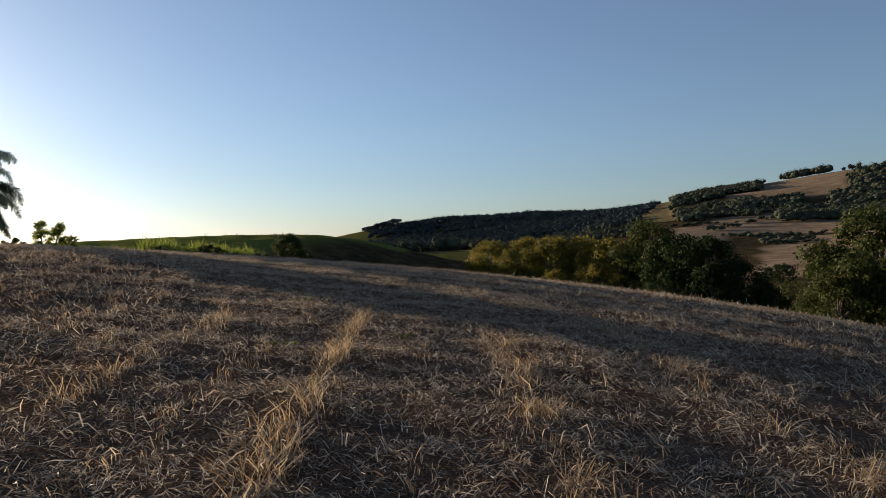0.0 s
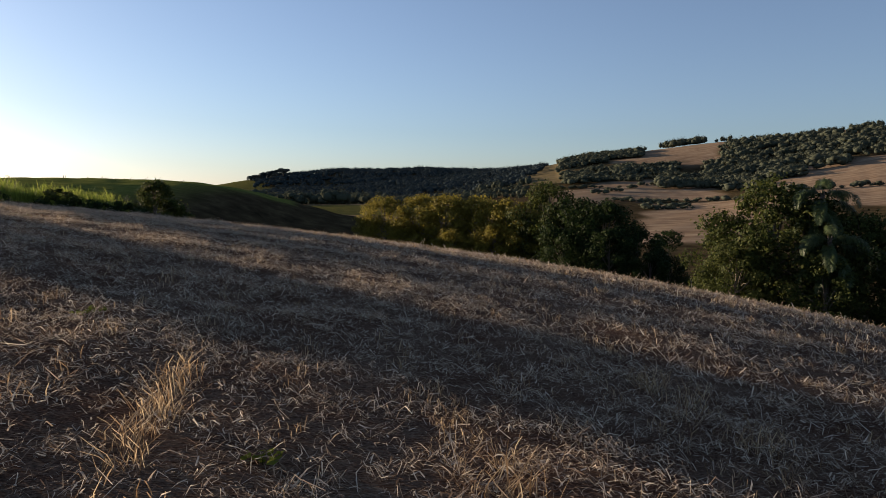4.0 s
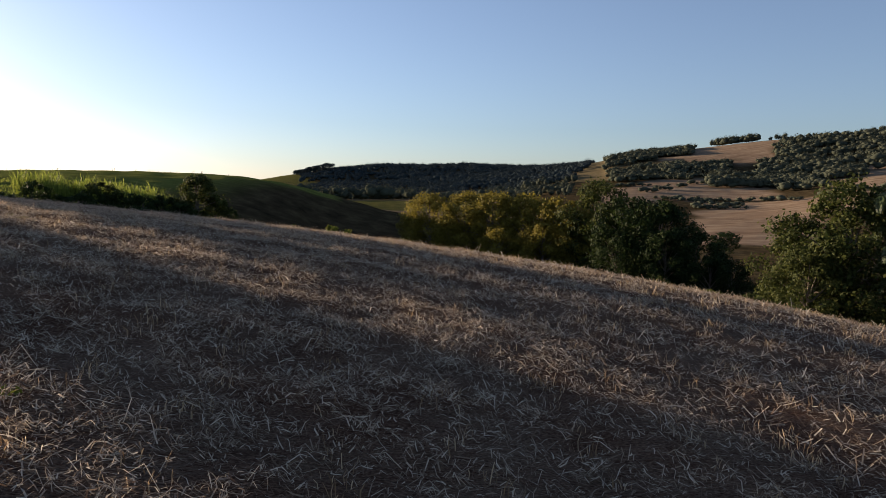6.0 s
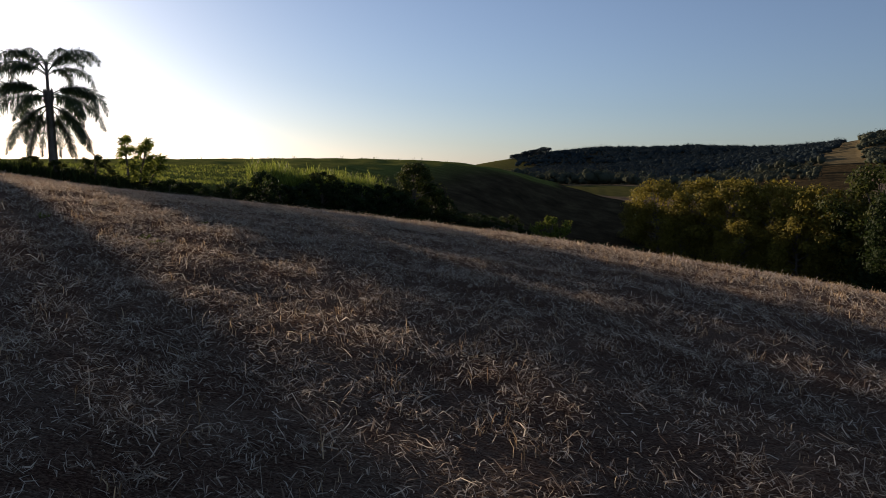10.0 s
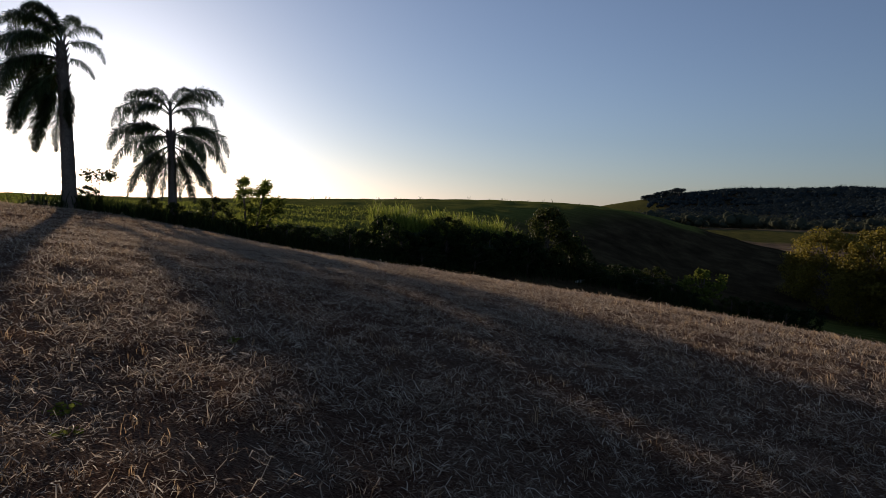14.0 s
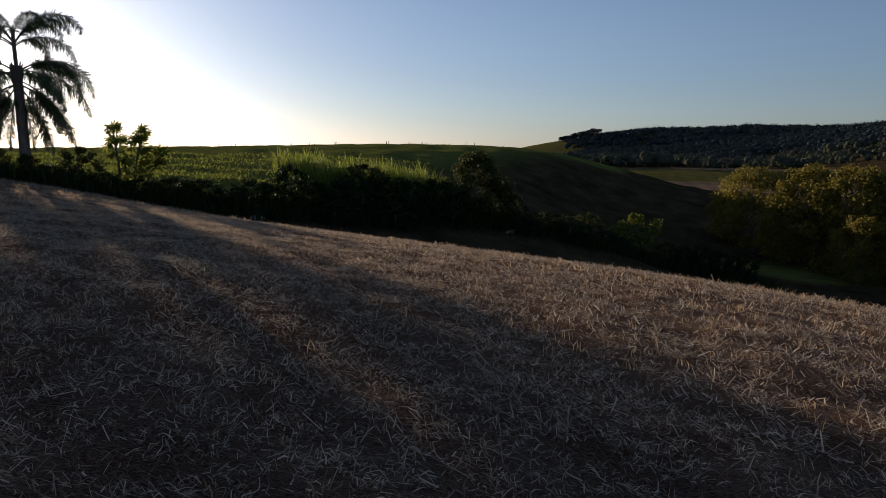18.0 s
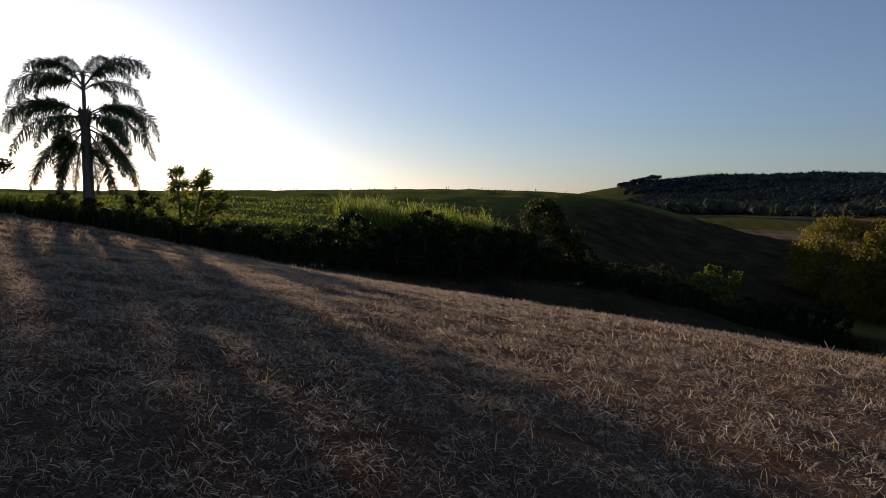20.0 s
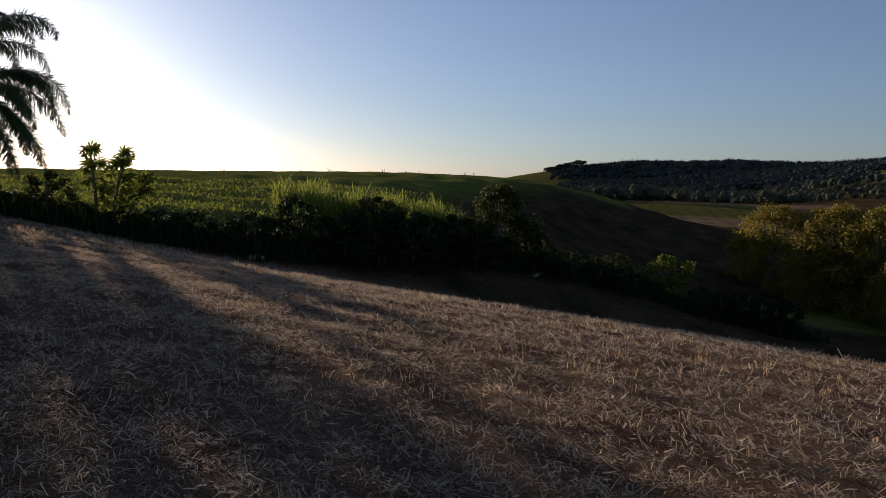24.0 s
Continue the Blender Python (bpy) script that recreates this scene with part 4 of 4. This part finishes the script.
v, f = crop()
stuff("green_crop", v, f, LEAF_BRIGHT, "low green crop covering the slope behind the hedge", "crop")


def crest_weeds():
    """Tall thin stalks left standing along the crest of the green slope."""
    rng = np.random.default_rng(145)
    n = 34
    az, r = rng.uniform(-52, -10, n), rng.uniform(118, 136, n)
    k = rng.integers(1, 5, n)
    az, r = np.repeat(az, k) + rng.normal(0, 0.1, k.sum()), np.repeat(r, k)
    x, y = CX + r * np.sin(np.radians(az)), CY + r * np.cos(np.radians(az))
    return grass(len(x), 146, x, y, 0.25, 0.6, 0.07)


v, f = crest_weeds()
stuff("crest_weeds", v, f, LEAF_MID, "tall thin weeds standing along the crest of the green slope", "weeds")


# ---- woods and single trees far off ----
def far_wood(name, label, bands, tall, seed, gap=5.6, sprays=60, even=0.55, broad=1.0, mat=FAR_LEAF, leafy=0.16, cores=2):
    """bands: rows of (azimuth from, to, radius from, to, share of cover)."""
    rng = np.random.default_rng(seed)
    cx, cy = [], []
    for a0, a1, r0, r1, share in bands:
        area = radians(a1 - a0) * (r1 * r1 - r0 * r0) / 2
        n = int(area / (gap * gap) * share)
        az = np.radians(rng.uniform(a0, a1, n))
        r = np.sqrt(rng.uniform(r0 * r0, r1 * r1, n))
        px, py = r * np.sin(az), r * np.cos(az)
        az = az + radians(0.22) * wave(px, py, 26, 35) + radians(0.06) * rng.normal(0, 1, n)
        r = r + min(9.0, 0.16 * (r1 - r0)) * wave(px, py, 34, 36)
        cx.append(CX + r * np.sin(az)), cy.append(CY + r * np.cos(az))
    x, y = np.concatenate(cx), np.concatenate(cy)
    n = len(x)
    z = land(x, y)
    h = tall * (0.85 + 0.2 * wave(x, y, 70, 33)) * (even + (1.35 - even) * rng.uniform(0, 1, n) ** 1.8)
    w = h * rng.uniform(0.36, 0.56, n) * broad
    # each crown: a lumpy core under many sprays of leaves
    bv, bf = CLUMP
    k, q = cores, len(bv)
    a = rng.uniform(0, 6.283, (n, k))
    off = w[:, None] * 0.35
    c = np.stack([x[:, None] + off * np.cos(a), y[:, None] + off * np.sin(a), z[:, None] + h[:, None] * np.array([0.38, 0.55])[None, :k]], -1)
    size = np.stack([w, w, h * 0.36], -1)[:, None, None] * np.array([0.75, 0.55])[None, :k, None, None]
    v = (c[:, :, None] + bv[None, None] * size * rng.uniform(0.8, 1.15, (n, k, q, 1))).reshape(-1, 3)
    f = (np.arange(n * k)[:, None, None] * q + bf[None]).reshape(-1, 3)
    m = sprays
    d = unit(rng.normal(0, 1, (n, m, 3)) + np.array([0, 0, 0.35]))
    lump = 0.78 + 0.3 * np.sin(3 * np.arctan2(d[..., 1], d[..., 0]) + a[:, :1] * 5) * np.cos(4 * d[..., 2] + a[:, -1:] * 3)
    p = np.stack([x, y, z + h * 0.5], -1)[:, None] + d * lump[..., None] * np.stack([w, w, h * 0.46], -1)[:, None] * rng.uniform(0.75, 1.08, (n, m, 1))
    lv, lf = leaf_quads(p.reshape(-1, 3), 0.55 * d.reshape(-1, 3) + np.array([0, 0, 0.8]), leafy * tall, leafy * 0.8 * tall, rng, 0.0, 0.45)
    lf = np.concatenate([lf[:, [0, 1, 2]], lf[:, [0, 2, 3]]]) + len(v)
    return stuff(name, np.concatenate([v, lv]), np.concatenate([f, lf]), mat, label, "woodland")


def clump_shape():
    bm = bmesh.new()
    bmesh.ops.create_icosphere(bm, subdivisions=1, radius=1.0)
    for vert in bm.verts:
        vert.co.normalize()
    bm.verts.ensure_lookup_table()
    vs = np.array([vert.co[:] for vert in bm.verts])
    fs = np.array([[vert.index for vert in face.verts] for face in bm.faces])
    bm.free()
    return vs, fs


CLUMP = clump_shape()
far_wood("ridge_wood", "wood covering the far ridge, distance haze put into its blue-green leaf colour", ((-4.2, 16, 800, 965, 1.0), (-6.2, -4.2, 830, 930, 0.7), (-5.5, 16, 640, 800, 0.9), (16, 17.3, 650, 930, 0.35), (-4, 16, 560, 650, 0.7)), 6.5, 201, 4.3, 24, 0.85, 1.1, RIDGE_LEAF, 0.13, 1)
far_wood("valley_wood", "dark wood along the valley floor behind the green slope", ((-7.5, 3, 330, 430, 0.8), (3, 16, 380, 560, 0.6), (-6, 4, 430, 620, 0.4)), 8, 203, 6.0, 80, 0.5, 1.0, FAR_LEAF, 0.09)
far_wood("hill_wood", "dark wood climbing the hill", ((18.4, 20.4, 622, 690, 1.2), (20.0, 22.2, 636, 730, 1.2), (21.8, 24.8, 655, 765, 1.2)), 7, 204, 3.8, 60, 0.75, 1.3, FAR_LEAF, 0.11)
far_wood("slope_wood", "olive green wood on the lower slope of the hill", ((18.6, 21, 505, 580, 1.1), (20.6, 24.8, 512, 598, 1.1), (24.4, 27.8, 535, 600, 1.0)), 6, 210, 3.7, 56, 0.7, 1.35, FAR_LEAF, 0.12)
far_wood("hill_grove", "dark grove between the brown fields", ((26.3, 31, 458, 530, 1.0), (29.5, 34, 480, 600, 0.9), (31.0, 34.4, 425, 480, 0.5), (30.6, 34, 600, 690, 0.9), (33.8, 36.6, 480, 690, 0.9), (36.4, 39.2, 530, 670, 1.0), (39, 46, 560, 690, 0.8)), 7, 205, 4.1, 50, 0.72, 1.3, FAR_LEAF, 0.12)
far_wood("knoll_grove", "compact dark grove on the crest of the hill", ((26.2, 29.1, 742, 775, 1.6),), 8, 206, 4.0, 80, 0.9, 0.9, FAR_LEAF, 0.10)
far_wood("field_hedge", "dark hedge of bushes between the valley fields", ((25.5, 29.2, 315, 345, 0.8), (22.5, 31, 364, 371, 2.2), (34.5, 52, 374, 378, 2.0), (18.5, 22, 470, 475, 2.6), (21.3, 22.5, 414, 420, 2.0), (22.4, 23.6, 436, 442, 2.0), (23.5, 24.7, 460, 466, 2.0), (24.6, 26.2, 486, 494, 1.8), (31.2, 35, 352, 358, 1.2)), 3.6, 207, 4.0, 60, 0.5, 1.8, FAR_LEAF, 0.13)
far_wood("crest_trees", "scattered trees along the skyline", ((30.0, 31.2, 735, 760, 0.9), (36.5, 41, 735, 765, 0.8), (33, 46, 690, 780, 0.06), (3, 26, 935, 955, 0.10)), 6, 208, 5.6, 90, 0.4, 1.0, FAR_LEAF, 0.11)
far_wood("deep_valley_wood", "dark wood filling the valley below the hills", ((44, 62, 100, 200, 0.5),), 8, 209, 7.0, 150)


def ridge_grove():
    """Old flat-topped trees on bare stems, at the end of the far ridge."""
    rng = np.random.default_rng(202)
    for k in range(22):
        u = k / 21
        az, r = radians(-6.6 + 2.85 * u + rng.normal(0, 0.04)), 905 + rng.uniform(-18, 22)
        x, y = CX + r * math.sin(az), CY + r * math.cos(az)
        h = 5.2 + 5.2 * u + rng.uniform(-0.8, 0.8)
        ob = thing("umbrella_pine", "far flat-topped dark tree on a bare stem, on the ridge", "tree", (x, y, float(land(np.array([x]), np.array([y]))[0])), 0, 1, "trees of the ridge grove")
        low = 0.05 if u < 0.6 else (0.3 if u < 0.78 else 0.6)
        pieces = [tube(np.array([[0, 0, -1], [0.2, 0, h * 0.5], [0.1, 0.1, h * 0.82]]), [0.42, 0.34, 0.2], 6)]
        for j in range(5):
            a = j * 1.26 + k
            pieces.append(tube(np.array([[0.15, 0, h * 0.6], [1.6 * math.cos(a), 1.6 * math.sin(a), h * 0.76], [3.2 * math.cos(a), 3.2 * math.sin(a), h * 0.86]]), [0.2, 0.13, 0.05], 5))
        v, f = joined(pieces)
        part("trunk", mesh_of("trunk", v, f, BARK, True), ob)
        n = 420
        a, q = rng.uniform(0, 6.283, n), np.sqrt(rng.uniform(0, 1, n))
        z = h * (low + (1.0 - low) * rng.uniform(0, 1, n) ** 0.55) - 0.9 * q * q
        cen = np.stack([4.4 * q * np.cos(a), 4.4 * q * np.sin(a), z], -1)
        v, f = leaf_quads(cen, np.tile([0, 0, 1.0], (n, 1)), 1.15, 0.8, rng)
        # crown shares the ridge wood's leaf colour with haze painted in
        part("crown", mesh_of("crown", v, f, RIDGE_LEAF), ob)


ridge_grove()


# ---- fence by the palms ----
def fence():
    ob = thing("fence", "old wire fence on leaning wooden posts behind the palms", "fence", (0, 0, 0))
    line = [(-54.5, 41.5), (-50.5, 43.4), (-46.4, 45.4), (-44.3, 47.6), (-42.9, 49.2), (-41.4, 50.3)]
    rng = np.random.default_rng(151)
    tops = []
    for x, y in line:
        z = gz(x, y)
        lx, ly = rng.normal(0, 0.07, 2)
        h = rng.uniform(0.75, 0.95)
        v, f = tube(np.array([[x, y, z - 0.3], [x + lx * 0.5, y + ly * 0.5, z + h * 0.5], [x + lx, y + ly, z + h], [x + lx, y + ly, z + h + 0.01]]), [0.07, 0.065, 0.06, 0.002], 7)
        part("post", mesh_of("post", v, f, POST, True), ob)
        tops.append((x, y, z, h))
    for share in (0.35, 0.62, 0.9):
        pts = []
        for (x, y, z, h), (x2, y2, z2, h2) in zip(tops[:-1], tops[1:]):
            for q in (0, 0.5):
                pts.append((x + (x2 - x) * q, y + (y2 - y) * q, (z + h * share) * (1 - q) + (z2 + h2 * share) * q - 0.05 * (q > 0)))
        pts.append((tops[-1][0], tops[-1][1], tops[-1][2] + tops[-1][3] * share))
        v, f = tube(np.array(pts), [0.006] * len(pts), 4)
        part("wire", mesh_of("wire", v, f, WIRE), ob)


fence()


# ---- stones and weeds ----
def stone(x, y, sx, sy, sz, seed, label):
    bm = bmesh.new()
    bmesh.ops.create_icosphere(bm, subdivisions=3, radius=1.0)
    for vert in bm.verts:
        k = 1 + 0.22 * noise.noise(vert.co * 1.7 + Vector((seed, 0, 0))) + 0.08 * noise.noise(vert.co * 5 + Vector((0, seed, 0)))
        vert.co = Vector((vert.co.x * sx * k, vert.co.y * sy * k, vert.co.z * sz * k))
    me = bpy.data.meshes.new("stone")
    bm.to_mesh(me)
    bm.free()
    me.materials.append(STONE)
    ob = new("stone", me)
    ob.matrix_world = pose(x, y, gz(x, y) + sz * 0.4, 0, 0, seed * 40)
    tagged(ob, label, "stone", "stones at the hedge")


stone(-26.2, 59.6, 0.5, 0.25, 0.14, 1, "pale weathered stone lying at the foot of the hedge")
stone(-13.9, 73.4, 1.1, 0.25, 0.12, 2, "long pale stone bank beside the dark shrubs")

WEED_LEAF = leaf_quads(np.random.default_rng(161).normal(0, 0.06, (26, 3)) * np.array([1.4, 1.4, 0.5]) + [0, 0, 0.06], np.tile([0, 0, 1.0], (26, 1)), 0.09, 0.055, np.random.default_rng(162))
WEED_STEM = tube(np.array([[0, 0, -0.02], [0.01, 0, 0.05], [0.0, 0.01, 0.1]]), [0.005, 0.004, 0.002], 5)
WEED = (mesh_of("stem", *WEED_STEM, LEAF_MID), mesh_of("foliage", *WEED_LEAF, LEAF_BRIGHT))
for k, (x, y) in enumerate(((-6.9, 21.9), (-7.3, 22.2), (-1.9, 8.0), (-1.2, 6.2), (-0.6, 9.0), (-2.6, 12.5), (-7.8, 24.6), (-9.2, 22.5))):
    ob = thing("weed", "small green weed growing through the straw", "weed", (x, y, gz(x, y)), k * 70, 0.5 + 0.15 * (k % 3), "weeds in the straw")
    part("stem", WEED[0], ob)
    part("foliage", WEED[1], ob)
